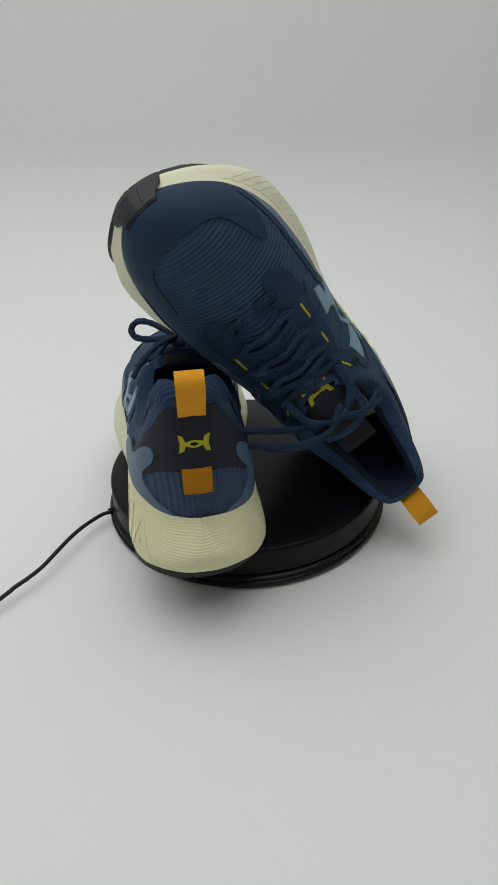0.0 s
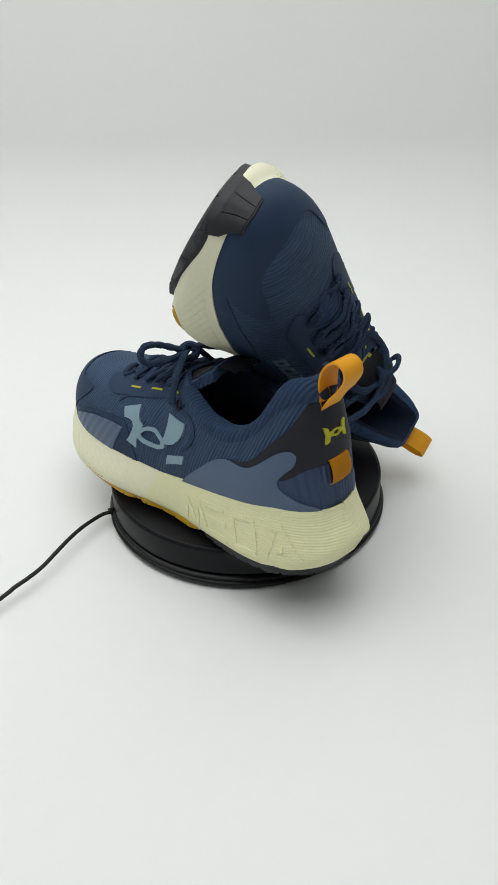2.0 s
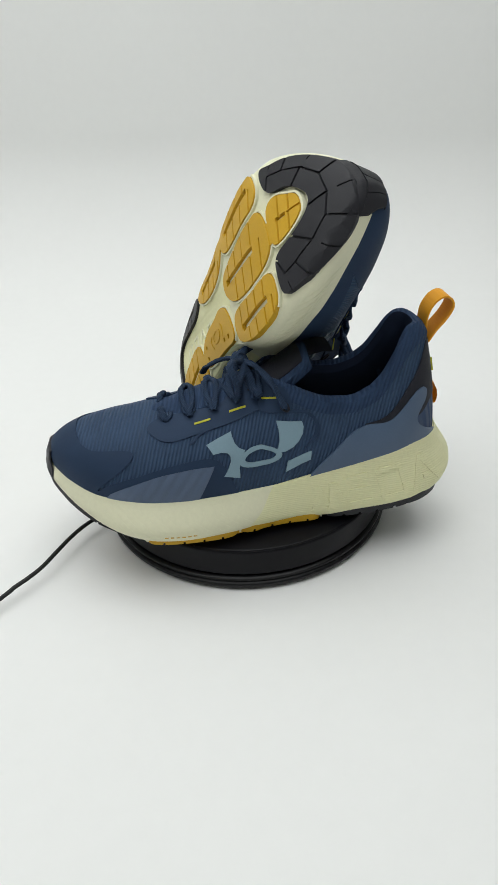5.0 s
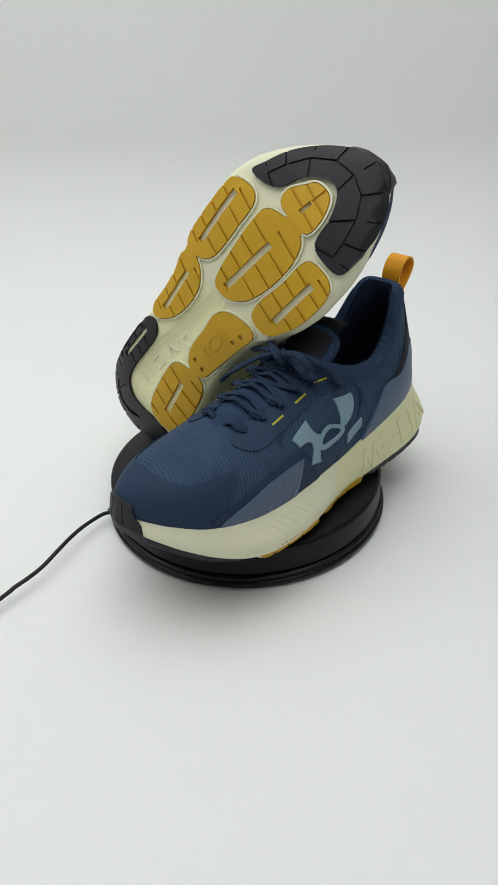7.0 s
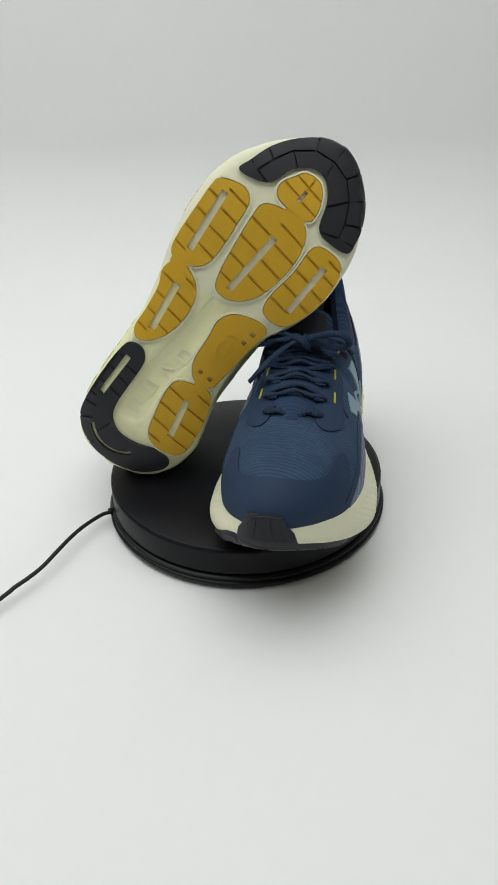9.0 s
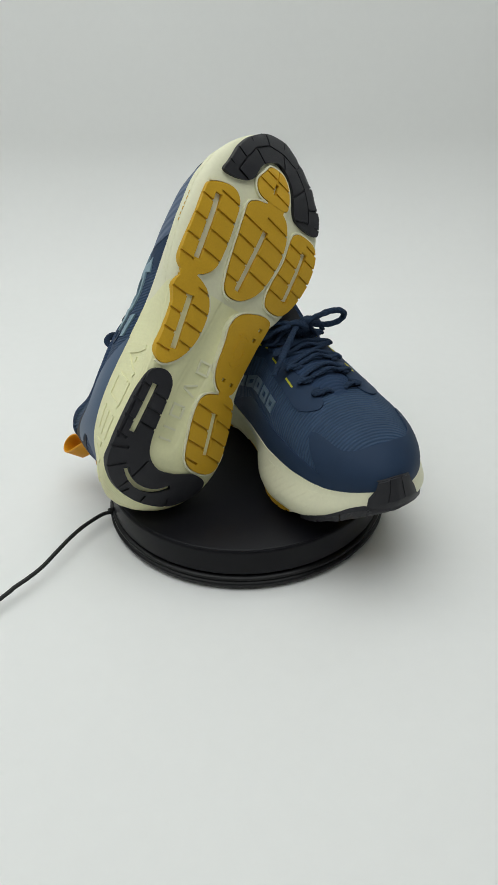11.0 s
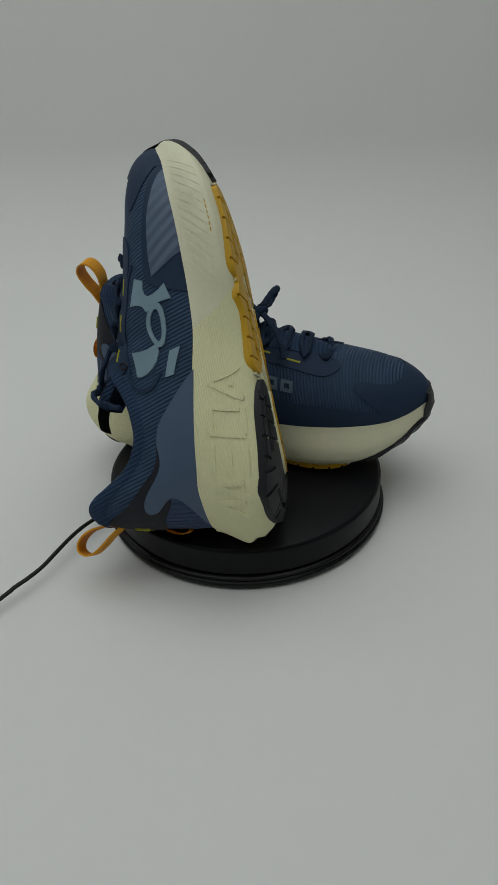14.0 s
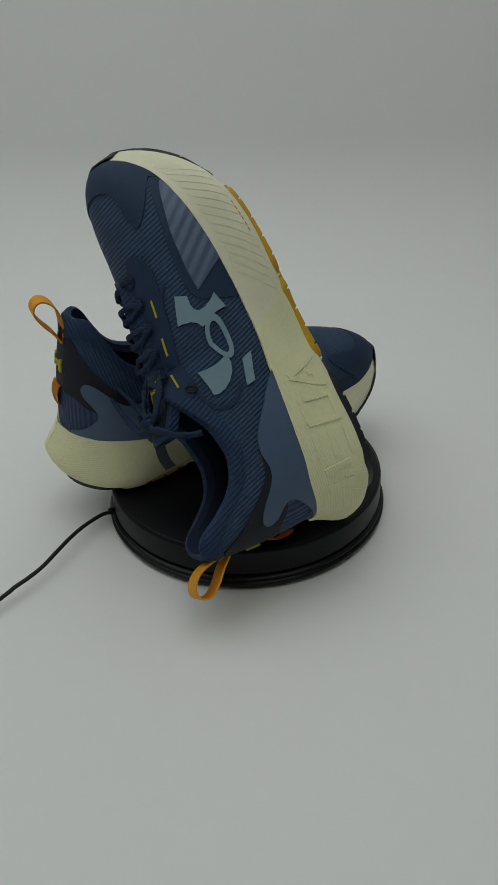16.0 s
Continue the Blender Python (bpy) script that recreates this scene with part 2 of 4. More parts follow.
# half widths of the upper at the seam with the midsole, outer side and inner side
UP_OUT = curve((14, 0), (15.5, 10), (19, 18), (28, 27.5), (45, 36.5), (65, 41.5), (90, 44), (120, 45), (150, 46.5), (180, 49.3), (205, 51), (225, 50.5), (245, 47), (262, 41), (277, 32), (289, 20), (294.5, 11.5), (297, 0))
UP_IN = curve((14, 0), (15.5, 10.5), (19, 18.5), (28, 28.5), (45, 36), (65, 39.5), (90, 40), (120, 40), (150, 41), (175, 44), (200, 47), (225, 47), (245, 44), (262, 38), (277, 29), (289, 17.5), (294.5, 10), (297, 0))
SEAM_OUT = curve((14, 57), (22, 57.5), (38, 58), (59, 55.5), (83, 51.5), (115, 45), (147, 38.5), (179, 36.5), (206, 36), (237, 37), (262, 38.5), (279, 42), (290, 45.5), (297, 48))
SEAM_IN = curve((14, 57), (22, 54.5), (38, 51), (59, 47.5), (83, 44), (115, 40), (147, 37), (179, 36), (206, 36), (237, 37), (262, 38.5), (279, 42), (290, 45.5), (297, 48))


def seam(side, y):
    """Height of the seam between upper and midsole."""
    return (SEAM_OUT if side > 0 else SEAM_IN)(y)


# top edge of the upper: its half width (0 where it is closed) and height
TOP_W = curve((14, 0), (14.5, 5), (16, 10), (19, 14), (24, 17), (32, 20), (42, 23.3), (55, 27), (70, 31), (85, 33.5), (100, 33.5), (115, 31), (128, 27), (138, 21), (144, 14), (148, 7), (150, 0), (297, 0))
TOP_Z = curve((14, 135), (20, 135.5), (28, 134), (36, 129.5), (43, 123), (50, 115), (58, 106), (70, 98), (85, 93.5), (100, 94), (115, 98), (128, 103), (140, 106), (150, 105), (170, 96), (196, 88), (220, 83), (240, 79), (255, 76.5), (268, 73.5), (280, 69), (288, 64.5), (294, 59), (297, 53))


def toe_in(y):
    """How far the toe curves towards the inner side."""
    return 8 * max(0.0, (y - 225) / 76) ** 2


def lean(y, z):
    return 16 * max(0.0, (z - 40) / 91) ** 1.7 * min(1.0, max(0.0, 1 - (y - 14) / 110))


def upper(side, y, v):
    """Point of the upper, mm. side +1 outer, -1 inner; y along the shoe; v 0 at the seam, 1 at the top edge."""
    w, xe = (UP_OUT if side > 0 else UP_IN)(y), TOP_W(y)
    z0, z1 = seam(side, y), TOP_Z(y)
    h = z1 - z0
    k = min(1.0, max(0.0, (y - 125) / 45))            # 0 round the opening, 1 over the forefoot
    k = k * k * (3 - 2 * k)
    b = 1.5 * math.sin(math.pi * min(1, max(0, (y - 14) / 60)) / 2)
    if side < 0:
        b += 3.5 * math.exp(-((y - 130) / 40) ** 2)
    c1 = (w + b, z0 + h * (0.42 + 0.16 * k))
    c2 = (xe + (w - xe) * (0.45 + 0.17 * k), z1 - h * 0.36 * (1 - k))
    a, e, f, g = (1 - v) ** 3, 3 * v * (1 - v) ** 2, 3 * v * v * (1 - v), v ** 3
    x = a * w + e * c1[0] + f * c2[0] + g * xe
    z = a * z0 + e * c1[1] + f * c2[1] + g * z1
    return (side * x - toe_in(y), y + lean(y, z), z)


STATIONS = [HEEL + (TOE - HEEL) * (0.5 - 0.5 * math.cos(math.pi * (i / 84) ** 1.0)) for i in range(85)]
LEVELS = [i / 22 for i in range(23)]


def on_upper(side):
    """The upper as a surface with a height above it, in millimetres."""
    def fn(y, v, h):
        v = min(max(v / 60, 0.0), 1.0)
        y = min(max(y, STATIONS[0]), STATIONS[-1])
        p = Vector(upper(side, y, v))
        dy = Vector(upper(side, min(y + 0.6, STATIONS[-1]), v)) - Vector(upper(side, max(y - 0.6, STATIONS[0]), v))
        dv = Vector(upper(side, y, min(v + 0.02, 1.0))) - Vector(upper(side, y, max(v - 0.02, 0.0)))
        n = dy.cross(dv) * side
        if n.length < 1e-9:
            n = Vector((side, 0, 0))
        n.normalize()
        q = p + n * h
        mid = -toe_in(y)
        if abs(p.x - mid) < 0.6:
            q.x = p.x
        elif (q.x - mid) * side < 0:
            q.x = mid
        return q
    return fn


# half widths of the sole, and the height of its underside
SOLE_OUT = curve((0, 0), (0.3, 7.5), (1.5, 14), (6, 26), (20, 40), (40, 46.8), (60, 48.2), (90, 47.8), (120, 47.6), (150, 52), (180, 59), (205, 62), (225, 61.5), (245, 57), (262, 48.5), (277, 38), (289, 26.5), (298, 14), (301, 0))
SOLE_IN = curve((0, 0), (0.3, 6), (1.5, 12.5), (6, 23), (20, 37), (40, 45.5), (56, 47), (75, 43), (90, 39), (107, 35.5), (133, 34), (160, 38.5), (173, 46), (198, 54.5), (215, 56.8), (235, 55.6), (250, 52), (265, 44), (278, 35), (290, 22), (298, 10), (301, 0))
UNDER = curve((0, 25), (6, 17), (16, 10.5), (32, 5.5), (52, 2.8), (70, 2.6), (208, 2.6), (237, 5.6), (260, 11.8), (277, 20), (290, 28), (301, 36))


EDGE_IN = curve((0, 7.5), (20, 7.5), (60, 6.2), (100, 5), (140, 3), (170, 2), (200, 1.2), (240, 1.2), (260, 2), (301, 2))
EDGE_OUT = curve((0, 8), (20, 11.5), (40, 11.5), (70, 8.5), (100, 6), (200, 5), (260, 4), (301, 2))


def tail(y):
    """The heel runs out a little further than the plan of the sole."""
    return y - 2.2 * max(0.0, 1 - y / 40) ** 1.5


def under(x, y):
    """Height of the underside, which rounds up towards the edges."""
    y = min(max(y, 0.0), 301.0)
    x = x + toe_in(y)
    w = (SOLE_OUT if x > 0 else SOLE_IN)(y)
    return UNDER(y) + (EDGE_OUT if x > 0 else EDGE_IN)(y) * min(1.0, abs(x) / max(w, 5.0)) ** 3


def hollow(x, y):
    """How deep the sole is scooped out between heel rubber and pods."""
    mid = 11.5 - 9 * min(1.0, max(0.0, (y - 85) / 70))
    across = math.exp(-(abs(x - mid) / 10.5) ** 4)
    along = min(1.0, max(0.0, (y - 42) / 16)) * min(1.0, max(0.0, (178 - y) / 22))
    return 3.2 * across * along * along * (3 - 2 * along)


def midsole(side, y, f):
    """Point of the midsole's wall: y 0 to 301 along the sole, f 0 at the underside and 1 at the seam."""
    yt = HEEL - 1.3 + y / 301 * (TOE - HEEL + 2.6)
    yu = min(max(yt, HEEL), TOE)
    wt = (UP_OUT if side > 0 else UP_IN)(yu) + 1.6 * min(1, min(y, 301 - y) / 8)
    ws = (SOLE_OUT if side > 0 else SOLE_IN)(y)
    z0, z1 = UNDER(y) + 0.85 * (EDGE_OUT if side > 0 else EDGE_IN)(y), seam(side, yu) + 0.8
    heel = 1 - min(1, y / 90)
    inset = 1 - (0.08 - 0.04 * heel) * max(0, 1 - f / 0.22) ** 2
    low = 0.38 - 0.30 * min(1.0, max(0.0, 1.45 - y / 90))
    m = max(0.0, (f - low) / (1 - low))
    m = m * m * (3 - 2 * m) * 0.55 + m * 0.45
    ys = 150 + (y - 150) * (1 - 0.022 * max(0, 1 - f / 0.25) ** 2)
    return (side * ((1 - m) * ws * inset + m * wt) - toe_in(y), tail((1 - m) * ys + m * yt), z0 + (z1 - z0) * f)


def on_midsole(side):
    def fn(y, f, h):
        f = min(max(f / 40, 0.0), 1.0)
        y = min(max(y, 0.05), 300.95)
        p = Vector(midsole(side, y, f))
        dy = Vector(midsole(side, min(y + 0.6, 301), f)) - Vector(midsole(side, max(y - 0.6, 0), f))
        df = Vector(midsole(side, y, min(f + 0.02, 1))) - Vector(midsole(side, y, max(f - 0.02, 0)))
        n = dy.cross(df) * side
        if y > 300.7 or y < 0.3:
            n, p.x = Vector((0, 1 if y > 150 else -1, 0)), -toe_in(y)
        return p + n.normalized() * h
    return fn


def on_sole(x, y, h):
    """The underside with a depth below it; what reaches past its edge folds up the wall."""
    c = -toe_in(y)
    yc = min(max(y, 0.0), 301.0)
    side = 1 if x > c else -1
    w = 0.975 * (SOLE_OUT if side > 0 else SOLE_IN)(yc)
    over = max(0.0, (x - c) * side - w)
    if over:
        k = min(1.0, over / 3)
        x = c + side * (w + 0.5 * over + 0.4 * h * k)
        h *= 1 - 0.5 * k
    return Vector((x, tail(y), under(x, y) + 1.1 * over - h))


V = [60 * v for v in LEVELS]
F = [40 * i / 14 for i in range(15)]
YS = [i * 9.0 for i in range(1, 34)]
XS = [-60 + i * 8.0 for i in range(16)]


def by60(points):
    return [(y, v * 60) for y, v in points]


def shoe(name, flip):
    """A running shoe, toe along +y. flip: -1 for the left foot, whose outer side is -x, +1 for the right."""
    thing = new(name)

    def add(name, bm, mat, parent=thing, label="", smooth=True):
        for v in bm.verts:
            v.co = (v.co.x * flip, v.co.y, v.co.z)
        return part(name, bm, mat, parent, label, smooth, 0.001)

    def add_pieces(name, bm, mat, parent=thing, label=""):
        """Every loose piece of bm as a part of its own."""
        bm.verts.ensure_lookup_table()
        seen = set()
        for v0 in bm.verts[:]:
            if v0 in seen:
                continue
            island, todo = [], [v0]
            seen.add(v0)
            while todo:
                v = todo.pop()
                island.append(v)
                for e in v.link_edges:
                    o = e.other_vert(v)
                    if o not in seen:
                        seen.add(o)
                        todo.append(o)
            one, made = bmesh.new(), {}
            for v in island:
                made[v] = one.verts.new(v.co)
            for f in {f for v in island for f in v.link_faces}:
                one.faces.new([made[v] for v in f.verts])
            add(name, one, mat, parent, label)
        bm.free()

    # midsole: heel and forefoot foams in one shell
    ys = [301 * (0.5 - 0.5 * math.cos(math.pi * i / 90)) for i in range(91)]

    def foam(lo, hi):
        bm = bmesh.new()
        span = [y for y in ys if lo + 1e-6 < y < hi - 1e-6]
        span = ([lo] if lo > 0 else []) + span + ([hi] if hi < 301 else [])
        if lo == 0:
            span = [0.0] + span
        if hi == 301:
            span = span + [301.0]
        fs = [0, 0.03, 0.07, 0.12, 0.18, 0.25, 0.33, 0.42, 0.52, 0.62, 0.72, 0.82, 0.9, 0.96, 1.0]

        def slant(y, f):
            """The joint runs aslant, further forward at the underside."""
            return y + 26 * (0.5 - f) * max(0.0, 1 - abs(y - 150) / 60)
        for side in (1, -1):
            grid(bm, [[midsole(side, slant(y, f), f) for f in fs] for y in span])
            below, above = [], []
            for y in span:
                q = midsole(side, slant(y, 1), 1)
                y = slant(y, 0)
                p = midsole(side, y, 0)
                xs = [-toe_in(y) + (p[0] + toe_in(y)) * k for k in (1, 0.93, 0.86, 0.78, 0.7, 0.62, 0.54, 0.46, 0.38, 0.3, 0.22, 0.14, 0.07, 0)]
                below.append([p] + [(x, p[1], min(p[2], under(x, y)) + hollow(x, y)) for x in xs[1:]])
                c = -toe_in(q[1])
                above.append([(c + (q[0] - c) * k, q[1], q[2] - 3 * (1 - k)) for k in (1, 0.85, 0)])
            grid(bm, below)
            grid(bm, above)
        bmesh.ops.remove_doubles(bm, verts=bm.verts, dist=0.05)
        return bm
    sole = add("midsole", foam(0, 150), CREAM, label="cream foam heel of the midsole with fine ridges")
    front = add("midsole_front", foam(150, 301), IVORY, label="ivory foam front of the midsole")
    # slanted grooves on the front foam, both sides, as raised slats
    for side in (1, -1):
        for k in range(13):
            y = 158 + k * 7.2
            if side < 0 and k < 3:
                continue
            bm = bmesh.new()
            sheet(bm, on_midsole(side), [(y, 9), (y + 4.6, 9), (y + 24.6, 33), (y + 20, 33)], YS, F, 0.2, -0.3)
            add("slanted_rib", bm, IVORY, front)
    for k in range(6):
        bm = bmesh.new()
        y = 198 + k * 3.9
        sheet(bm, on_midsole(1), [(y, 9.1), (y + 2.4, 9.1), (y + 2.4, 10.0), (y, 10.0)], YS, F, 0.35, -0.3)
        add("small_print", bm, GOLD, front)
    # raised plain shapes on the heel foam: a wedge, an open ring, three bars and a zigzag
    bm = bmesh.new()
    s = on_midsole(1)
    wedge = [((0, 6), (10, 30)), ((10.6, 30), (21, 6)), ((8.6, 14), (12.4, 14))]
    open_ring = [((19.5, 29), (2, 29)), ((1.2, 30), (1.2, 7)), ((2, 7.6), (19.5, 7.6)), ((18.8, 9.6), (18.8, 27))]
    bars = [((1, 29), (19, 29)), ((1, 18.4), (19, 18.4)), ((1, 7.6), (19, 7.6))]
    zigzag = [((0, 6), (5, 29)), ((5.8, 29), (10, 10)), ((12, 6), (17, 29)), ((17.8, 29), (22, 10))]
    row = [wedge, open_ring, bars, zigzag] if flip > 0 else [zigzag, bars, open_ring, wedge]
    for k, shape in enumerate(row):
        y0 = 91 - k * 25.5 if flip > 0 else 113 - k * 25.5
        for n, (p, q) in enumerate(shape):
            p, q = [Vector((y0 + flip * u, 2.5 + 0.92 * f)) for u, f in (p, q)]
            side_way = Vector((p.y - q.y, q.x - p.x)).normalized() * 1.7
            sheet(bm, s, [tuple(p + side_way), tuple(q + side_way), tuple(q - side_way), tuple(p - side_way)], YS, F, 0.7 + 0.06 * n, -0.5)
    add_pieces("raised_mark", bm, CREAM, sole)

    # outsole rubber
    def pod(name, outline, mat, slots=(), grooves=(), steps=4, label="", lift=2.7, trim=1.2, rim=True):
        bm = bmesh.new()
        n = len(outline)
        mid = Vector((sum(p[0] for p in outline) / n, sum(p[1] for p in outline) / n))
        outline = [tuple(Vector(p) + (mid - Vector(p)).normalized() * trim) for p in outline]
        line = rounded(outline, steps)
        sheet(bm, on_sole, line, XS, YS, 1.0, -4.2, list(slots))
        base = add(name, bm, mat, label=label)
        bm = bmesh.new()
        sheet(bm, on_sole, line, XS, YS, lift, 0.7, list(slots) + list(grooves))
        add_pieces("lug", bm, mat, base)
        if rim:
            area = sum(p[0] * q[1] - p[1] * q[0] for p, q in zip(line, line[1:] + line[:1]))
            turn = 1 if area > 0 else -1
            inside, outside = [], []
            for k, p in enumerate(line):
                a, b = line[k - 1], line[(k + 1) % len(line)]
                d = Vector((b[0] - a[0], b[1] - a[1])).normalized()
                out = Vector((d.y, -d.x)) * turn
                inside.append(tuple(Vector(p) + out * 0.5))
                outside.append(tuple(Vector(p) + out * 1.8))
            bm = bmesh.new()
            count = len(line)

            def inner(p):
                side_x = p[0] + toe_in(p[1])
                return abs(side_x) < 0.93 * (SOLE_OUT if side_x > 0 else SOLE_IN)(min(max(p[1], 0), 301))
            good = [inner(p) for p in outside]
            runs, run = [], []
            for k in range(count + 1):
                if good[k % count]:
                    run.append(k)
                if run and (not good[k % count] or k == count or len(run) > 9):
                    if len(run) > 1:
                        runs.append(run)
                    run = [k] if good[k % count] else []
            for run in runs:
                ring = [inside[k % count] for k in run] + [outside[k % count] for k in reversed(run)]
                sheet(bm, on_sole, ring, XS, YS, 1.7, -4.2)
            bmesh.ops.remove_doubles(bm, verts=bm.verts, dist=0.02)
            add("pod_rim", bm, IVORY, base, "raised ivory foam lip")
        return base

    def across(x0, x1, rows, half=0.8, slope=0.16):
        return [((x0, y - slope * (x1 - x0) / 2), (x1, y + slope * (x1 - x0) / 2), half) for y in rows]
    pod("outsole_pod", [(54.5, 232), (38, 237), (29, 231), (27, 215), (26, 196), (28, 180), (36, 171), (49, 167), (56, 173), (58, 188), (58.2, 208), (57.5, 224)], GOLD, [((44.5, 180), (46.5, 226), 2.6)], across(20, 45, (186, 200, 214, 227)) + across(46, 70, (180, 193, 207, 221)), label="mustard rubber outsole pod")
    pod("outsole_pod", [(21, 236), (5, 242), (-12, 241), (-20, 228), (-21, 206), (-14, 181), (0, 168), (14, 168), (19, 180), (22, 202), (23, 222)], GOLD, [((6, 174), (1, 222), 2.6)], across(-30, 3, (188, 202, 216, 229)) + across(5, 30, (181, 195, 209, 223)))
    pod("outsole_pod", [(15, 243), (20, 252), (14, 263), (8, 270), (-5, 270), (-13, 259), (-14, 245), (-4, 242)], GOLD, [((2, 250), (1, 259), 1.5)], across(-20, 1, (250, 260)) + across(2, 25, (255, 264)) + [((1, 260), (0, 272), 0.7)], lift=2.4)
    pod("outsole_pod", [(-25, 234), (-40, 238), (-50.5, 234), (-54.8, 221), (-53, 197), (-42, 175), (-24, 174), (-20, 186), (-23, 210)], GOLD, [((-38, 186), (-40, 226), 2.6)], across(-62, -40, (194, 207, 220, 230)) + across(-38, -15, (187, 200, 213, 225)))
    pod("outsole_pod", [(53, 160), (46, 171), (29, 166), (20, 152), (20, 130), (27, 114), (38, 105), (46, 110), (47, 127), (49, 147)], GOLD, [((35, 118), (38, 156), 2.6)], across(15, 35, (123, 136, 149, 161)) + across(37, 60, (117, 130, 143, 156)))
    pod("outsole_pod", [(-7, 163), (-24, 169), (-35, 166), (-33, 146), (-30, 123), (-26, 105), (-12, 104), (-3, 116), (-1, 137), (0, 152)], GOLD, [((-29, 157.5), (-25.6, 158), 1.5), ((-27, 149), (-24, 149.5), 1.4), ((-23, 112), (-20, 112.4), 1.5), ((-14, 113), (-11, 113.4), 1.4)])
    bm = bmesh.new()
    for k in range(16):
        a, b = 2 * math.pi * k / 16, 2 * math.pi * (k + 0.94) / 16
        sheet(bm, on_sole, [(-16 + r * math.cos(c), 137 + 1.5 * r * math.sin(c)) for r, c in ((5.2, a), (5.2, b), (4.0, b), (4.0, a))], [], [], 3.2, 2.4)
    for first in (0.9, 0.9 + math.pi):
        for k in range(5):
            a, b = first + 0.27 * k, first + 0.27 * (k + 0.94)
            sheet(bm, on_sole, [(-16 + r * math.cos(c), 137 + 1.5 * r * math.sin(c)) for r, c in ((9, a), (9, b), (7.6, b), (7.6, a))], [], [], 3.2, 2.4)
    add_pieces("pod_mark", bm, GOLD, sole)
    pod("outsole_pod", [(-2, 98), (-14, 103), (-28, 104), (-36, 92), (-41, 68), (-39, 47), (-23, 42), (-8, 48), (-1, 70), (1, 88)], GOLD, [((-23, 57), (-17, 88), 2.6)], across(-45, -21, (56, 69, 82, 95)) + across(-19, 5, (51, 63, 76, 89)))
    pod("outsole_pod_bridge", [(-17, 110), (-14, 106), (-15, 100), (-18, 97), (-22, 98), (-23, 104), (-21, 109)], GOLD, steps=2, trim=-0.6, rim=False)
    pod("outsole_pod_bridge", [(46, 176), (50, 172), (51, 167), (48, 163), (42, 164), (40, 170), (42, 175)], GOLD, steps=2, trim=-0.6, rim=False)
    pod("outsole_pod_bridge", [(-8, 247), (0, 248), (5, 245), (6, 238), (-2, 236), (-10, 239)], GOLD, steps=2, trim=0, lift=2.2, rim=False)
    pod("heel_rubber", [(43, 100), (33, 103), (25.5, 95), (25, 75), (25, 57), (21.5, 44), (10, 36), (-6, 36.5), (-22, 41), (-35, 38), (-36, 30), (-28, 20), (-16, 13), (-3, 10), (12, 10), (26, 13.5), (37, 20.5), (44, 30.5), (46.5, 44), (47.3, 58), (47, 74), (46, 88)], RUBBER,
        [((38.6, 55), (37, 91), 2.2)] + [((11 + 25 * math.cos(a), 45 + 25 * math.sin(a)), (11 + 25 * math.cos(a + 0.2), 45 + 25 * math.sin(a + 0.2)), 1.6) for a in [-2.35 + 0.19 * k for k in range(9)]],
        across(20, 37, (62, 73, 84), 0.7) + across(40, 62, (53, 66, 79, 91), 1.0, 0.3) + [((36, 44), (60, 38), 1.0), ((33, 34), (54, 18), 1.0), ((22, 18), (34, 0), 1.0), ((8, 16), (10, -2), 1.0), ((-10, 18), (-20, 0), 1.0), ((45, 48), (45, 94), 0.6), ((30, 10), (20, 40), 0.6)], label="black heel rubber", lift=2.4, trim=0.6, rim=False)
    toe_line = [(48.5, 243), (45.5, 252), (38.5, 269), (26, 285), (10, 297), (-8, 300.5), (-24, 296), (-38, 285), (-46, 271), (-49, 255), (-48, 243), (-31, 241), (-21, 245), (-16, 262), (-7, 274), (4, 276), (18, 265), (25, 249), (38, 243)]
    # blocks in two staggered rows: cuts along the middle of the rubber and short ones across
    toe_mid = [(37, 250), (32, 262), (24, 275), (11, 285), (-4, 287), (-18, 283), (-28, 272), (-34, 258), (-36, 248)]
    toe_out = [(46, 254), (42, 268), (30, 284), (14, 296), (-6, 299), (-26, 294), (-40, 281), (-47, 264), (-50, 250)]
    toe_in_edge = [(26, 247), (22, 257), (15, 267), (6, 276), (-5, 276), (-12, 270), (-17, 260), (-21, 250), (-24, 244)]
    toe_cuts = []
    for k in range(9):
        m, o, i = Vector(toe_mid[k]), Vector(toe_out[k]), Vector(toe_in_edge[k])
        far = o + (o - m) * 0.4
        toe_cuts.append((tuple(m), tuple(far), 0.8) if k % 2 else (tuple(i + (i - m) * 0.1), tuple(m), 0.8))
        if k < 8:
            toe_cuts.append((toe_mid[k], toe_mid[k + 1], 0.6))
        if k % 2 == 0:
            toe_cuts.append((tuple(m + (o - m) * 0.45), tuple(far), 0.5))
    pod("toe_rubber", toe_line, RUBBER, lift=2.5, trim=0.8, rim=False, grooves=toe_cuts, label="black toe rubber")
    # the rubber turns up over the toe in a narrowing flap
    def toe_y(width_out, width_in, u):
        """How far forward an outline reaches at this distance from its middle."""
        width = width_out if u > 0 else width_in
        lo, hi = 240.0, 301.0 if width in (SOLE_OUT, SOLE_IN) else 297.0
        for _ in range(24):
            mid = (lo + hi) / 2
            lo, hi = (mid, hi) if width(mid) > abs(u) else (lo, mid)
        return lo
    bm = bmesh.new()
    rows = []
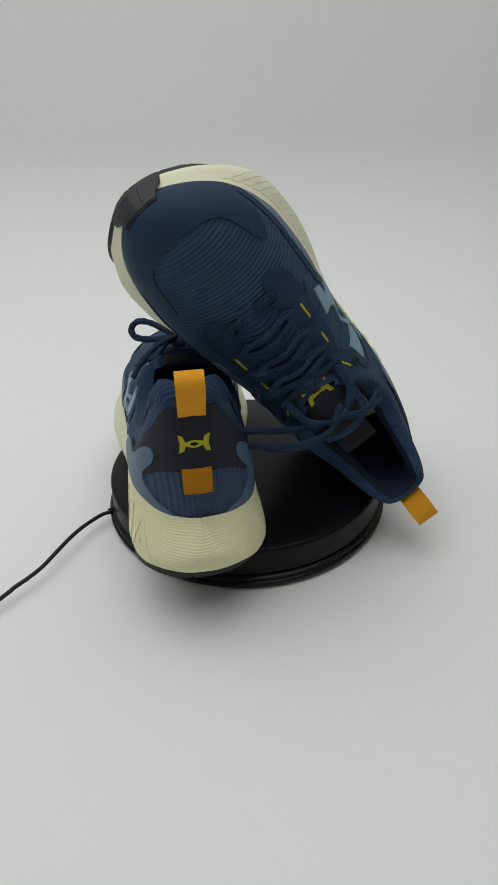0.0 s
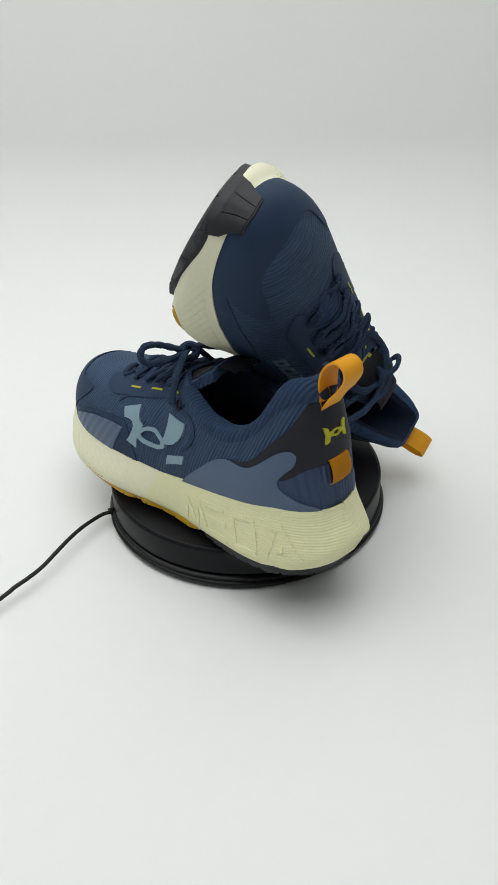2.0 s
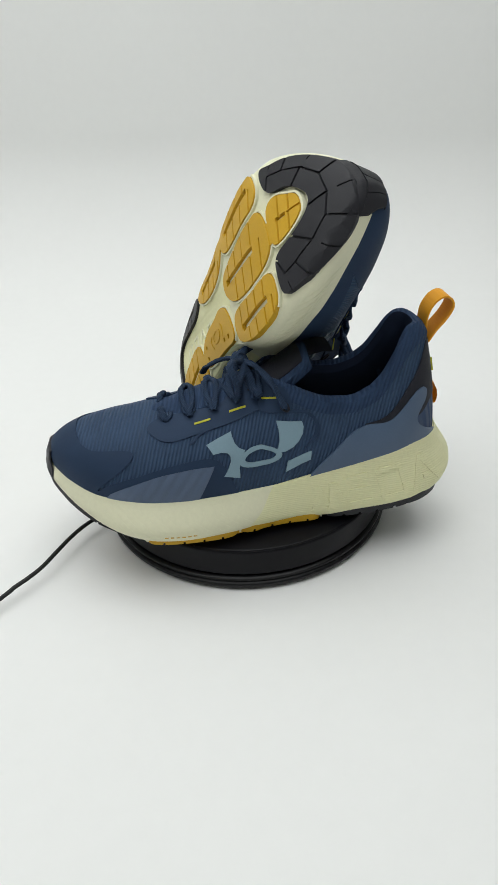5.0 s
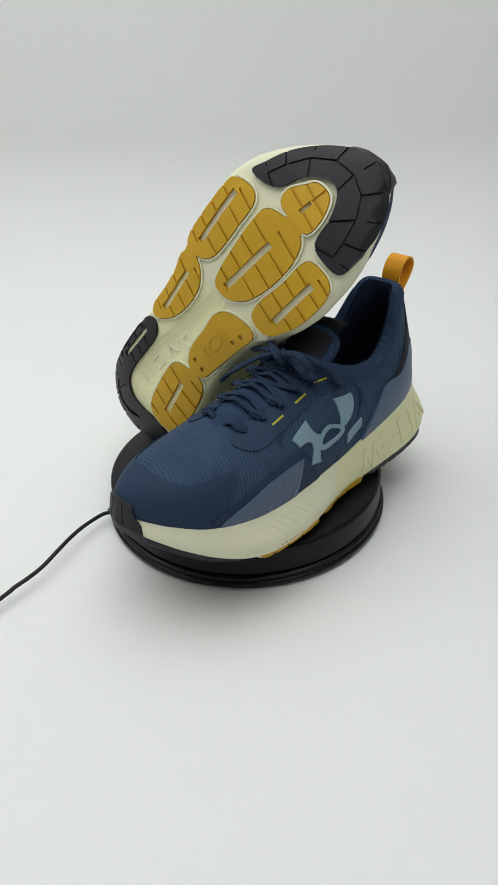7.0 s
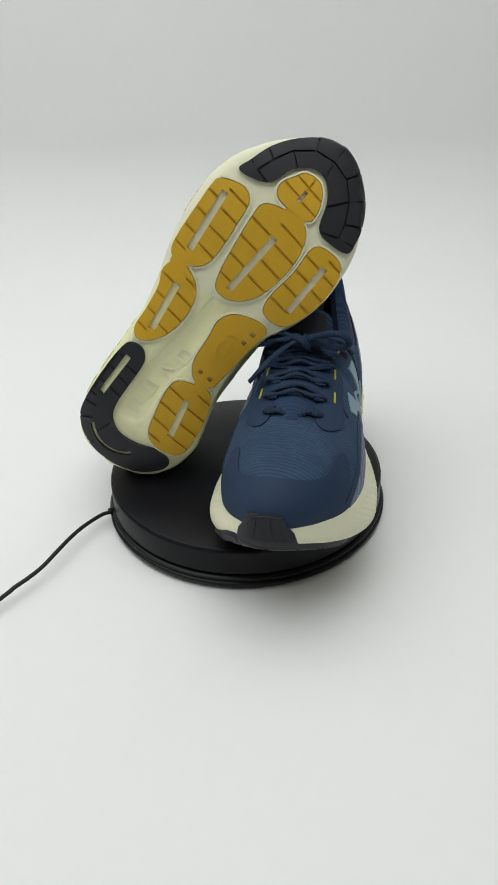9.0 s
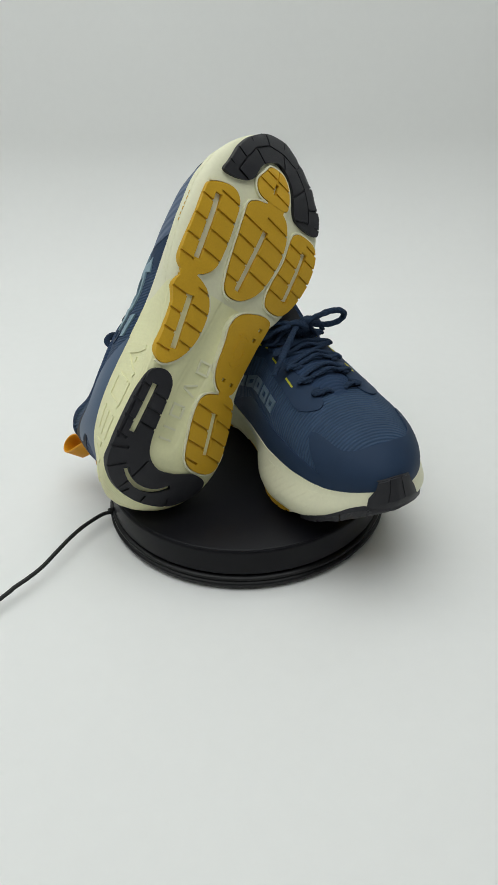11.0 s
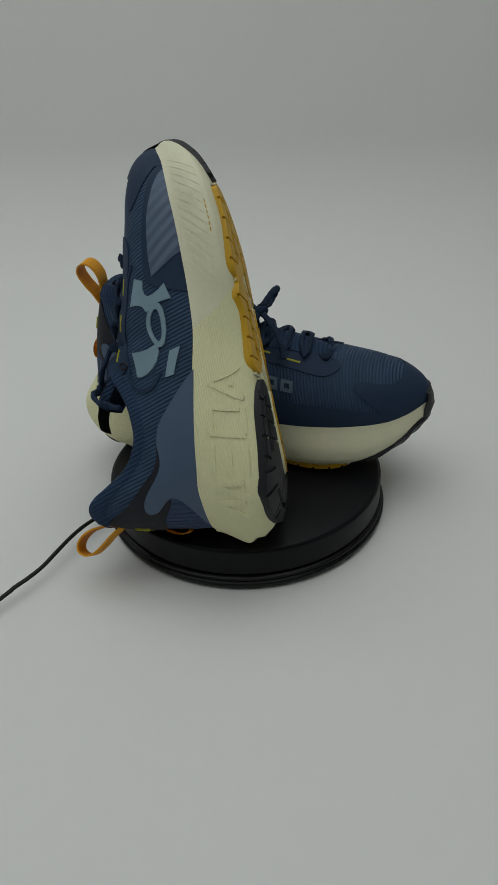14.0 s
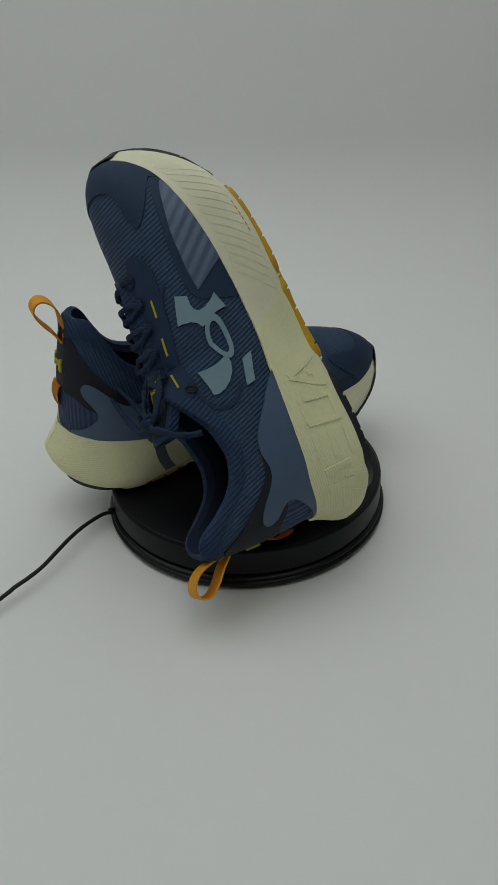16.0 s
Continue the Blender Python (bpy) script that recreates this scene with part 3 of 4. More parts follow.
    for level in range(7):
        rows.append([])
        half = (21, 21, 20, 18, 14, 12, 12)[level]
        for k in range(17):
            u = half * (k / 8 - 1)
            ys_, yu = toe_y(SOLE_OUT, SOLE_IN, u), toe_y(UP_OUT, UP_IN, u)
            zb = UNDER(ys_)
            y, z = ((ys_ - 7, zb - 0.6), (ys_ - 0.6, zb - 0.2), (ys_ + 0.8, zb + 5.5), (yu + 3.9, 43.5), (yu + 2.8, 50), (min(yu, 295.6) + 1.2, 57.5 - 0.012 * u * u), (min(yu, 295.6) - 5, 57 - 0.012 * u * u))[level]
            rows[-1].append((u - toe_in(min(ys_, 299)), y, z))
    grid(bm, rows)
    bumper = add("toe_bumper", bm, RUBBER, label="black rubber toe bumper")
    bm = bmesh.new()

    def on_bumper(c, level, lift):
        """A place on the bumper by column and level, lifted off it."""
        i, j = min(int(c), 15), min(int(level), 5)
        low = Vector(rows[j][i]).lerp(Vector(rows[j][i + 1]), c - i)
        high = Vector(rows[j + 1][i]).lerp(Vector(rows[j + 1][i + 1]), c - i)
        return low.lerp(high, level - j) + Vector((0, lift, -0.25 * lift))
    for lo, hi in ((0.2, 5.0), (5.35, 10.65), (11.0, 15.8)):
        cols = [lo + (hi - lo) * k / 6 for k in range(7)]
        sheet(bm, on_bumper, [(c, 2.3) for c in cols] + [(c, 4.9) for c in reversed(cols)], range(1, 16), (3, 4), 0.6, -0.3)
    add_pieces("bumper_block", bm, RUBBER, bumper)
    # small raised plain shapes in the hollow of the sole
    bm = bmesh.new()
    rails = [((0, 0), (0, 10)), ((8.5, 0), (8.5, 10))]
    box = [((0, 0), (0, 10)), ((8.5, 0), (8.5, 10)), ((0.8, 0.6), (7.7, 0.6)), ((0.8, 9.4), (7.7, 9.4))]
    chevron = [((0, 10), (4, 0)), ((4.8, 0), (8.8, 10))]
    for k, shape in enumerate((rails, box, chevron, box)):
        x0, y0 = (17, 16.5, 13.5, 9)[k], 58 + 17.5 * k
        for n, (p, q) in enumerate(shape):
            p, q = [Vector((x0 - v, y0 + u)) for u, v in (p, q)]
            side_way = Vector((p.y - q.y, q.x - p.x)).normalized() * 0.75
            sheet(bm, lambda x, y, h: on_sole(x, y, h) + Vector((0, 0, hollow(x, y))), [tuple(p + side_way), tuple(q + side_way), tuple(q - side_way), tuple(p - side_way)], [], [], 0.85 + 0.04 * n, -2)
    add_pieces("sole_mark", bm, IVORY, sole)

    # upper shell
    bm = bmesh.new()
    for side in (1, -1):
        grid(bm, [[upper(side, y, v) for v in LEVELS] for y in STATIONS])
    bmesh.ops.remove_doubles(bm, verts=bm.verts, dist=0.06)
    add("upper", bm, KNIT, label="navy ribbed ripstop knit upper")
    # padded collar and lining
    collar = [y for y in STATIONS if y < 149.5]

    def collar_rows(side, first, last):
        rows = []
        for y in collar:
            xe, ze = TOP_W(y), TOP_Z(y)
            deep = SEAM_IN(y) + 4
            w = (UP_OUT if side > 0 else UP_IN)(y)
            back = min(1.0, max(0.0, (y - 14) / 30))
            puff = 3.0 * (1 - min(1.0, max(0.0, (y - 26) / 40)))
            pts = [(w + (xe - w) * 0.78, ze - 7.5, 0.6), (xe * 1.06 + 0.7, ze - 2.5, 1.6), (xe * 1.02, ze + 0.9 + 0.5 * puff, 0), (xe * 0.9, ze + 2.2 + puff, -2.8), (xe * 0.72, ze + 1.2 + 0.9 * puff, -7), (xe * 0.6, ze - 3.5 + 0.4 * puff, -10), (xe * 0.62, ze - 14, -9.0), (xe * 0.84, ze - 30, -6), (w * 0.78, deep + 6, -4), (w * 0.6, deep, -3), (0, deep - 1, 0)]
            rows.append([])
            for k, (x, z, o) in enumerate(pts):
                push = -o * (1 - back) if k < 9 else 6 * (1 - back)
                rows[-1].append((side * max(0.0, x), y + lean(y, z) + push, z))
        return [r[first:last] for r in rows]
    for name, mat, first, last, words in (("collar", COLLAR, 0, 5, "navy ribbed padded collar"), ("lining", LINING, 4, 11, "dark navy padded lining")):
        bm = bmesh.new()
        for side in (1, -1):
            grid(bm, collar_rows(side, first, last))
        bmesh.ops.remove_doubles(bm, verts=bm.verts, dist=0.06)
        add(name, bm, mat, label=words)

    bm = bmesh.new()
    grid(bm, [[(-0.86 * UP_IN(y) - toe_in(y), y, SEAM_IN(y) + 6), (-toe_in(y), y, SEAM_IN(y) + 4.5), (0.86 * UP_OUT(y) - toe_in(y), y, SEAM_IN(y) + 6)] for y in STATIONS if 24 < y < 285])
    bmesh.ops.solidify(bm, geom=bm.faces[:], thickness=1.5)
    add("insole", bm, LINING, label="dark navy insole")

    # overlays
    def soft(line):
        """Rounds the free corners of an outline; points on the surface's edges stay."""
        n, out = len(line), []

        def edge(p):
            return p[1] <= 0.0 or p[1] >= 1.0 or p[0] <= STATIONS[0] or p[0] >= STATIONS[-1]
        for i in range(n):
            p0, p1, p2, p3 = (Vector((line[(i + k) % n][0], line[(i + k) % n][1] * 60)) for k in (-1, 0, 1, 2))
            out.append(line[i])
            if edge(line[i]) or edge(line[(i + 1) % n]):
                continue
            for t in (0.33, 0.67):
                q = 0.5 * (2 * p1 + (p2 - p0) * t + (2 * p0 - 5 * p1 + 4 * p2 - p3) * t * t + (3 * p1 - p0 - 3 * p2 + p3) * t ** 3)
                out.append((q.x, min(max(q.y / 60, 0.001), 0.999)))
        return out

    def overlay(name, mat, sides, top=0.8, label="", parent=thing, smooth=True):
        bm = bmesh.new()
        for side, outline in sides:
            sheet(bm, on_upper(side), by60(outline), STATIONS, V, top, -0.6, meets=lambda p: p[0] <= STATIONS[0] + 0.01 or (p[1] > 59.9 and p[0] > 150) or p[0] >= STATIONS[-1] - 0.01)
        bmesh.ops.remove_doubles(bm, verts=bm.verts, dist=0.02)
        return add(name, bm, mat, parent, label, smooth)
    E0, E1 = STATIONS[0], STATIONS[-1]
    cap = [(E1, 0.0), (258, 0.0), (262, 0.08), (255, 0.2), (246, 0.32), (239, 0.42), (236.5, 0.49), (239, 0.53), (248, 0.545), (258, 0.54), (266, 0.56), (272, 0.65), (275, 0.8), (276, 0.9), (276, 1.0), (E1, 1.0)]
    overlay("toe_cap", NAVY, [(1, soft(cap)), (-1, soft(cap))], 0.9, "smooth navy film toe cap")
    overlay("mudguard", NAVY, [(1, soft([(263, 0.0), (261, 0.08), (254, 0.16), (242, 0.24), (221, 0.32), (199, 0.35), (185, 0.33), (177, 0.25), (169, 0.05), (167, 0.0)])),
                               (-1, soft([(267, 0.0), (267, 0.08), (256, 0.16), (240, 0.20), (214, 0.23), (190, 0.24), (165, 0.26), (145, 0.22), (128, 0.12), (120, 0.0)]))], 0.7)
    overlay("side_panel", SLATE_RIBBED, [(1, soft([(257, 0.0), (254, 0.06), (244, 0.15), (224, 0.25), (201, 0.28), (186, 0.265), (184, 0.24), (195, 0.0)]))], 1.3, "ribbed slate-blue side panel")
    stay = [(150.5, 1.0), (133, 0.99), (128, 0.86), (135, 0.74), (147, 0.65), (163, 0.58), (190, 0.575), (206, 0.555), (213, 0.56), (219, 0.60), (224, 0.67), (226, 0.74), (222, 0.80), (213, 0.83), (200, 0.82), (180, 0.82), (160, 0.86)]
    overlay("eyestay", NAVY, [(1, soft(stay)), (-1, soft(stay))], 1.0, "navy film eyelet stay")
    # a raised frame line round the printed mark
    overlay("mark_border", NAVY, [(1, soft([(196, 0.50), (190, 0.56), (172, 0.585), (150, 0.63), (136, 0.71), (120, 0.80), (113, 0.72), (114, 0.55), (120, 0.38), (118.5, 0.38), (111, 0.54), (110, 0.73), (119, 0.84), (137, 0.745), (151, 0.655), (172, 0.605), (191, 0.58), (198, 0.51)]))], 0.9)
    counter = [(117, 0.0), (113, 0.06), (99, 0.29), (86, 0.53), (80, 0.575), (73, 0.57), (62, 0.47), (54, 0.445), (47, 0.46), (39, 0.495), (33, 0.51), (28, 0.50), (26, 0.45), (28, 0.37), (33.5, 0.30), (36.5, 0.24), (35, 0.17), (30, 0.11), (24, 0.06), (19, 0.03), (17, 0.0)]
    overlay("heel_counter", SLATE, [(1, soft(counter)), (-1, soft(counter))], 1.8, "slate-blue moulded heel counter")
    patch = [(E0, 0.90), (18, 0.90), (23, 0.82), (31, 0.695), (41, 0.62), (59, 0.54), (76, 0.60), (73, 0.565), (62, 0.465), (54, 0.44), (47, 0.455), (39, 0.49), (33, 0.505), (28, 0.495), (26, 0.45), (28, 0.37), (33.5, 0.295), (35.5, 0.25), (30, 0.265), (23, 0.33), (17, 0.365), (E0, 0.37)]
    overlay("heel_patch", CHARCOAL, [(1, soft(patch)), (-1, soft(patch))], 1.0, "charcoal woven heel patch")
    low = [(E0, 0.0), (E0, 0.375), (17, 0.37), (23, 0.335), (30, 0.27), (36, 0.255), (37.5, 0.21), (36, 0.15), (29, 0.08), (20, 0.03), (18, 0.0)]
    overlay("heel_knit", HEEL_KNIT, [(1, soft(low)), (-1, soft(low))], 0.6, "ribbed navy heel knit")

    # printed marks
    mark = overlay("side_mark", MARK, [(1, [(187.5, 0.455), (179, 0.485), (170.5, 0.505), (170, 0.46), (168.5, 0.40), (166, 0.355), (162, 0.325), (163.5, 0.285), (165.5, 0.25), (166.2, 0.19), (166, 0.125), (177, 0.165), (174, 0.21), (172, 0.265), (172, 0.31), (174, 0.342), (178, 0.36), (183.5, 0.36), (185.5, 0.41)])], 1.2, "pale blue printed wing shapes")
    overlay("side_mark_wing", MARK, [(1, [(139.5, 0.615), (131, 0.66), (122, 0.70), (121, 0.64), (121.8, 0.55), (124.5, 0.46), (128.5, 0.385), (134, 0.33), (140.5, 0.305), (139, 0.36), (138, 0.43), (138.2, 0.53)])], 1.2, parent=mark)
    bm = bmesh.new()
    ring = [(151.5 + 15 * math.cos(a), 0.27 + 0.08 * math.sin(a) - 0.025 * math.cos(a)) for a in [2 * math.pi * k / 28 for k in range(28)]]
    inner = [(151.5 + 10.8 * math.cos(a), 0.27 + 0.046 * math.sin(a) - 0.018 * math.cos(a)) for a in [2 * math.pi * k / 28 for k in range(28)]]
    for lo, hi in ((0, 14), (14, 28)):
        half = [ring[k % 28] for k in range(lo, hi + 1)] + [inner[k % 28] for k in range(hi, lo - 1, -1)]
        sheet(bm, on_upper(1), by60(half), STATIONS, V, 1.25, -0.5)
    bmesh.ops.remove_doubles(bm, verts=bm.verts, dist=0.02)
    add("side_mark_ring", bm, MARK, mark)
    overlay("side_mark_block", MARK, [(1, [(132.5, 0.225), (116, 0.325), (116.5, 0.215), (134, 0.12)])], 1.2, parent=mark)
    # inner side: plain bars of writing
    bm = bmesh.new()
    for k in range(5):
        a = 131 + k * 12.2
        b0, b1 = 0.325, 0.445
        for quad in ([(a, b0), (a + 9.5, b0), (a + 9.5, b0 + 0.035), (a, b0 + 0.035)], [(a, b1 - 0.035), (a + 9.5, b1 - 0.035), (a + 9.5, b1), (a, b1)], [(a, b0 + 0.035), (a + 2.6, b0 + 0.035), (a + 2.6, b1 - 0.035), (a, b1 - 0.035)], [(a + 6.9, b0 + 0.035), (a + 9.5, b0 + 0.035), (a + 9.5, b1 - 0.035), (a + 6.9, b1 - 0.035)]):
            sheet(bm, on_upper(-1), by60(quad), STATIONS, V, 1.0, -0.5)
    add_pieces("inner_mark", bm, DIM_MARK)
    # stitch dashes
    for side in (1, -1):
        for a, b, v0, v1 in ((183, 194, 0.66, 0.66), (159, 170, 0.66, 0.665), (138, 147, 0.845, 0.765)):
            bm = bmesh.new()
            sheet(bm, on_upper(side), by60([(a, v0), (b, v1), (b, v1 + 0.018), (a, v0 + 0.018)]), STATIONS, [], 1.4, 0)
            add("stitch", bm, LIME)

    # heel marks
    def heel_mark(parent_name, shapes, top, mat):
        bm = bmesh.new()
        for shape in shapes:
            sheet(bm, lambda x, z, h: Vector((x, 13.6 + lean(14, z) + 0.0105 * x * x - h, z)), shape, [-12, -9, -6, -3, 0, 3, 6, 9, 12], [], top, -0.8)
        add_pieces(parent_name, bm, mat)
    wing = [(3.6, 105.2), (6.2, 105.6), (7.4, 102.0), (11.0, 100.8), (9.8, 106.8), (11.0, 112.8), (7.4, 111.6), (6.2, 108.0), (3.6, 108.4)]
    oval = []
    for k in range(14):
        a, b = math.pi * k / 7, math.pi * (k + 0.96) / 7
        oval.append([(r * 1.9 * math.cos(c), 106.8 + r * math.sin(c)) for r, c in ((2.5, a), (2.5, b), (1.55, b), (1.55, a))])
    shapes = [wing, [(-x, z) for x, z in reversed(wing)]] + oval
    heel_mark("heel_mark", [[(0.86 * x, 106.8 + 0.86 * (z - 106.8)) for x, z in shape] for shape in shapes], 1.6, LIME)
    # pull loop: a webbing ribbon
    bm = bmesh.new()
    path = rounded([(28, 122), (30.5, 133), (30, 144.5), (25.5, 152.5), (19.5, 155.5), (14.5, 153), (13, 147), (17, 139), (23, 131), (27.5, 123)], 6, closed=False)
    rows = []
    for i, (y, z) in enumerate(path):
        a, b = path[max(i - 1, 0)], path[min(i + 1, len(path) - 1)]
        d = Vector((b[0] - a[0], b[1] - a[1])).normalized()
        n = (-d.y * 0.6, d.x * 0.6)
        rows.append([(x, y + s * n[0], z + s * n[1]) for x, s in ((-8.2, 1), (-4.5, 1), (0, 1), (4.5, 1), (8.2, 1), (8.2, -1), (4.5, -1), (0, -1), (-4.5, -1), (-8.2, -1), (-8.2, 1))])
    grid(bm, rows)
    bmesh.ops.remove_doubles(bm, verts=bm.verts, dist=0.02)
    add("pull_loop", bm, ORANGE, label="orange webbing heel pull loop")
    bm = bmesh.new()
    rows = []
    for z, o in ((91, 0.4), (90.5, 1.6), (88, 2.6), (85, 3.4), (81, 3.6), (77, 2.8), (75, 1.8), (74.5, 0.4)):
        rows.append([(x, 13.4 + lean(14, z) + 0.0105 * x * x - o, z) for x in (-9, -6, -3, 0, 3, 6, 9)])
    vs = grid(bm, rows)
    bmesh.ops.solidify(bm, geom=bm.faces[:], thickness=1.2)
    add("heel_tab", bm, ORANGE, label="orange webbing heel tab")

    # tongue
    bm = bmesh.new()
    line = [(222, 83, 13), (205, 89.5, 15), (190, 94, 17), (175, 97, 19), (160, 100, 20.5), (148, 103, 21.5), (138, 107, 22), (128, 114, 21.5), (119, 121, 20), (114, 124, 17)]
    cross = [-1, -0.85, -0.6, -0.3, 0, 0.3, 0.6, 0.85, 1]
    smoothline = rounded(line, 3, closed=False)
    up = [[(w * c, y, z - 5.5 * c * c) for c in cross] for y, z, w in smoothline]
    dn = [[(w * c * 0.96, y - 2.5, z - 6.0 - 5.0 * c * c) for c in cross] for y, z, w in smoothline]
    loop = [a + b[::-1] + [a[0]] for a, b in zip(up, dn)]
    vs = grid(bm, loop)
    bm.faces.new([v for v in vs[-1][:-1]])
    bmesh.ops.remove_doubles(bm, verts=bm.verts, dist=0.02)
    tongue = add("tongue", bm, COLLAR, label="navy padded knit tongue")

    def on_tongue(x, y, h):
        lo = [p for p in smoothline if p[0] <= y][0]
        hi = [p for p in smoothline if p[0] >= y][-1]
        t = 0 if hi[0] == lo[0] else (y - lo[0]) / (hi[0] - lo[0])
        z, w = lo[1] + t * (hi[1] - lo[1]), lo[2] + t * (hi[2] - lo[2])
        return Vector((x, y - 0.25 * h, z - 5.5 * (x / w) ** 2 + h))
    bm = bmesh.new()
    sheet(bm, on_tongue, [(-15, 119), (15, 119), (16.5, 128), (16.5, 154), (13, 160), (-13, 160), (-16.5, 154), (-16.5, 128)], [-12, -8, -4, 0, 4, 8, 12], [122, 126, 130, 134, 138, 142, 146, 149, 153, 157], 1.0, -1)
    label = add("tongue_label", bm, CHARCOAL, tongue, "charcoal tongue label")
    bm = bmesh.new()
    tw = [(3.0, 144.2), (5.6, 144.4), (6.6, 141), (9.8, 140), (8.6, 145.6), (9.8, 151), (6.6, 150), (5.6, 146.8), (3.0, 147)]
    for shape in (tw, [(-x, y) for x, y in reversed(tw)], [(-3, 144.9), (3, 144.9), (3, 146.2), (-3, 146.2)]):
        sheet(bm, on_tongue, shape, [-8, -4, 0, 4, 8], [], 1.5, 0)
    if flip > 0:
        add_pieces("tongue_mark", bm, LIME, tongue)
    else:
        bm.free()

    bm = bmesh.new()
    tab = rounded([(123, 117), (114, 121.5), (105, 124), (97, 123.5)], 4, closed=False)
    grid(bm, [[(x, y, z - 0.006 * x * x) for x in (-12.5, -8, -4, 0, 4, 8, 12.5)] for y, z in tab])
    bmesh.ops.solidify(bm, geom=bm.faces[:], thickness=2.2)
    add("tongue_tab", bm, CHARCOAL, tongue, "charcoal webbing tongue tab")

    # laces: runs over the tongue
    def lace(points, wide=3.1, thick=1.8):
        bm = bmesh.new()
        tube(bm, rounded(points, 7, closed=False), wide, thick, 8, lump=0.07, roll=0.35)
        return add("lace", bm, LACE)

    def crest(x, y):
        zt = on_tongue(x, min(max(y, 116), 221), 0).z if abs(x) < 20 else 0
        return zt
    rows = [(213, 17), (197, 19.5), (181, 21), (165, 22.5), (150, 23.5)]
    rng = random.Random(5)

    def at(x, y, lift):
        side = 1 if x > 0 else -1
        edge = Vector(upper(side, y, 0.84))
        zc = crest(0, y)
        k = min(1, abs(x) / max(8.0, abs(edge.x)))
        return (x, y + rng.uniform(-0.7, 0.7), zc + (edge.z - zc) * k ** 2.2 + lift)
    for k, (y, w) in enumerate(rows):
        for sgn in (1, -1):
            if k == 0:
                # the first run dips under the vamp again
                lace([at(sgn * (w + 3), y, 0.2), at(sgn * w, y + 1, 2.4), at(sgn * w * 0.75, y + 2, 2.6), at(sgn * w * 0.5, y + 2.5, 1.6), at(sgn * w * 0.3, y + 3, -1.5)], 2.3, 1.5)
                continue
            if k == 4 and flip > 0:
                continue
            bow = sgn * (3.6 + rng.uniform(-0.8, 0.8))
            lace([at(-w - 3, y, 0.2), at(-w, y + 0.25 * bow, 2.4), at(-w * 0.55, y + 0.8 * bow, 3.0), at(0.01, y + bow, 3.2 + 0.7 * sgn), at(w * 0.55, y + 0.8 * bow, 3.0), at(w, y + 0.25 * bow, 2.4), at(w + 3, y, 0.2)], 2.0, 1.5)
            if k in (2, 3):
                y2, w2 = rows[k + 1]
                lace([at(-sgn * w, y - 1, 1.2), at(-sgn * w * 0.45, y - 0.3 * (y - y2), 1.4), at(sgn * w2 * 0.45, y2 + 0.3 * (y - y2), 1.4), at(sgn * w2, y2 + 1, 1.2)], 2.3, 1.5)
        for sgn in (1, -1):
            bm = bmesh.new()
            edge = Vector(upper(sgn, y, 0.80))
            tube(bm, rounded([edge + Vector((-sgn * 4, 3.5, 3.2)), edge + Vector((0, 3, 2.2)), edge + Vector((sgn * 2.5, 0, 0.8)), edge + Vector((0, -3, 2.2)), edge + Vector((-sgn * 4, -3.5, 3.2))], 4, closed=False), 1.7, 1.3, 8)
            add("eyelet_loop", bm, LACE)
    for sgn in (1, -1):
        fn = on_upper(sgn)
        bm = bmesh.new()
        tube(bm, [fn(133 + 2.6 * math.cos(a), 60 * 0.80 + 2.6 * math.sin(a), 1.2) for a in [k * math.pi / 8 for k in range(17)]], 0.9, 0.8, 6)
        add("eyelet", bm, CHARCOAL)
    drop = 0 if flip < 0 else -31
    for s in (1, -1):
        if flip < 0:
            lace([at(s * 23.5, 150, 0.4), at(s * 18, 153, 3.0), (s * 9, 156, 112), (s * 2.5, 158.5, 115)])
        else:
            lace([at(s * 23.5, 150, 0.4), at(s * 20.5, 150, 3.5), (s * 19.5, 142, 108.5), (s * 16, 134, 114), (s * 3, 127, 119)])
    # knot and bow; on the tipped shoe the loops hang towards the plate
    bm = bmesh.new()
    rise = 0 if flip < 0 else 3
    tube(bm, rounded([(x, y + drop, z + rise) for x, y, z in ((5, 161, 110), (2, 163, 115), (-3, 161, 117.5), (-6, 157, 115), (-3, 155, 111), (3, 156, 110), (6, 159, 114), (2, 160, 118))], 5, closed=False), 3.2, 2.6, 8)
    add("lace_knot", bm, LACE)
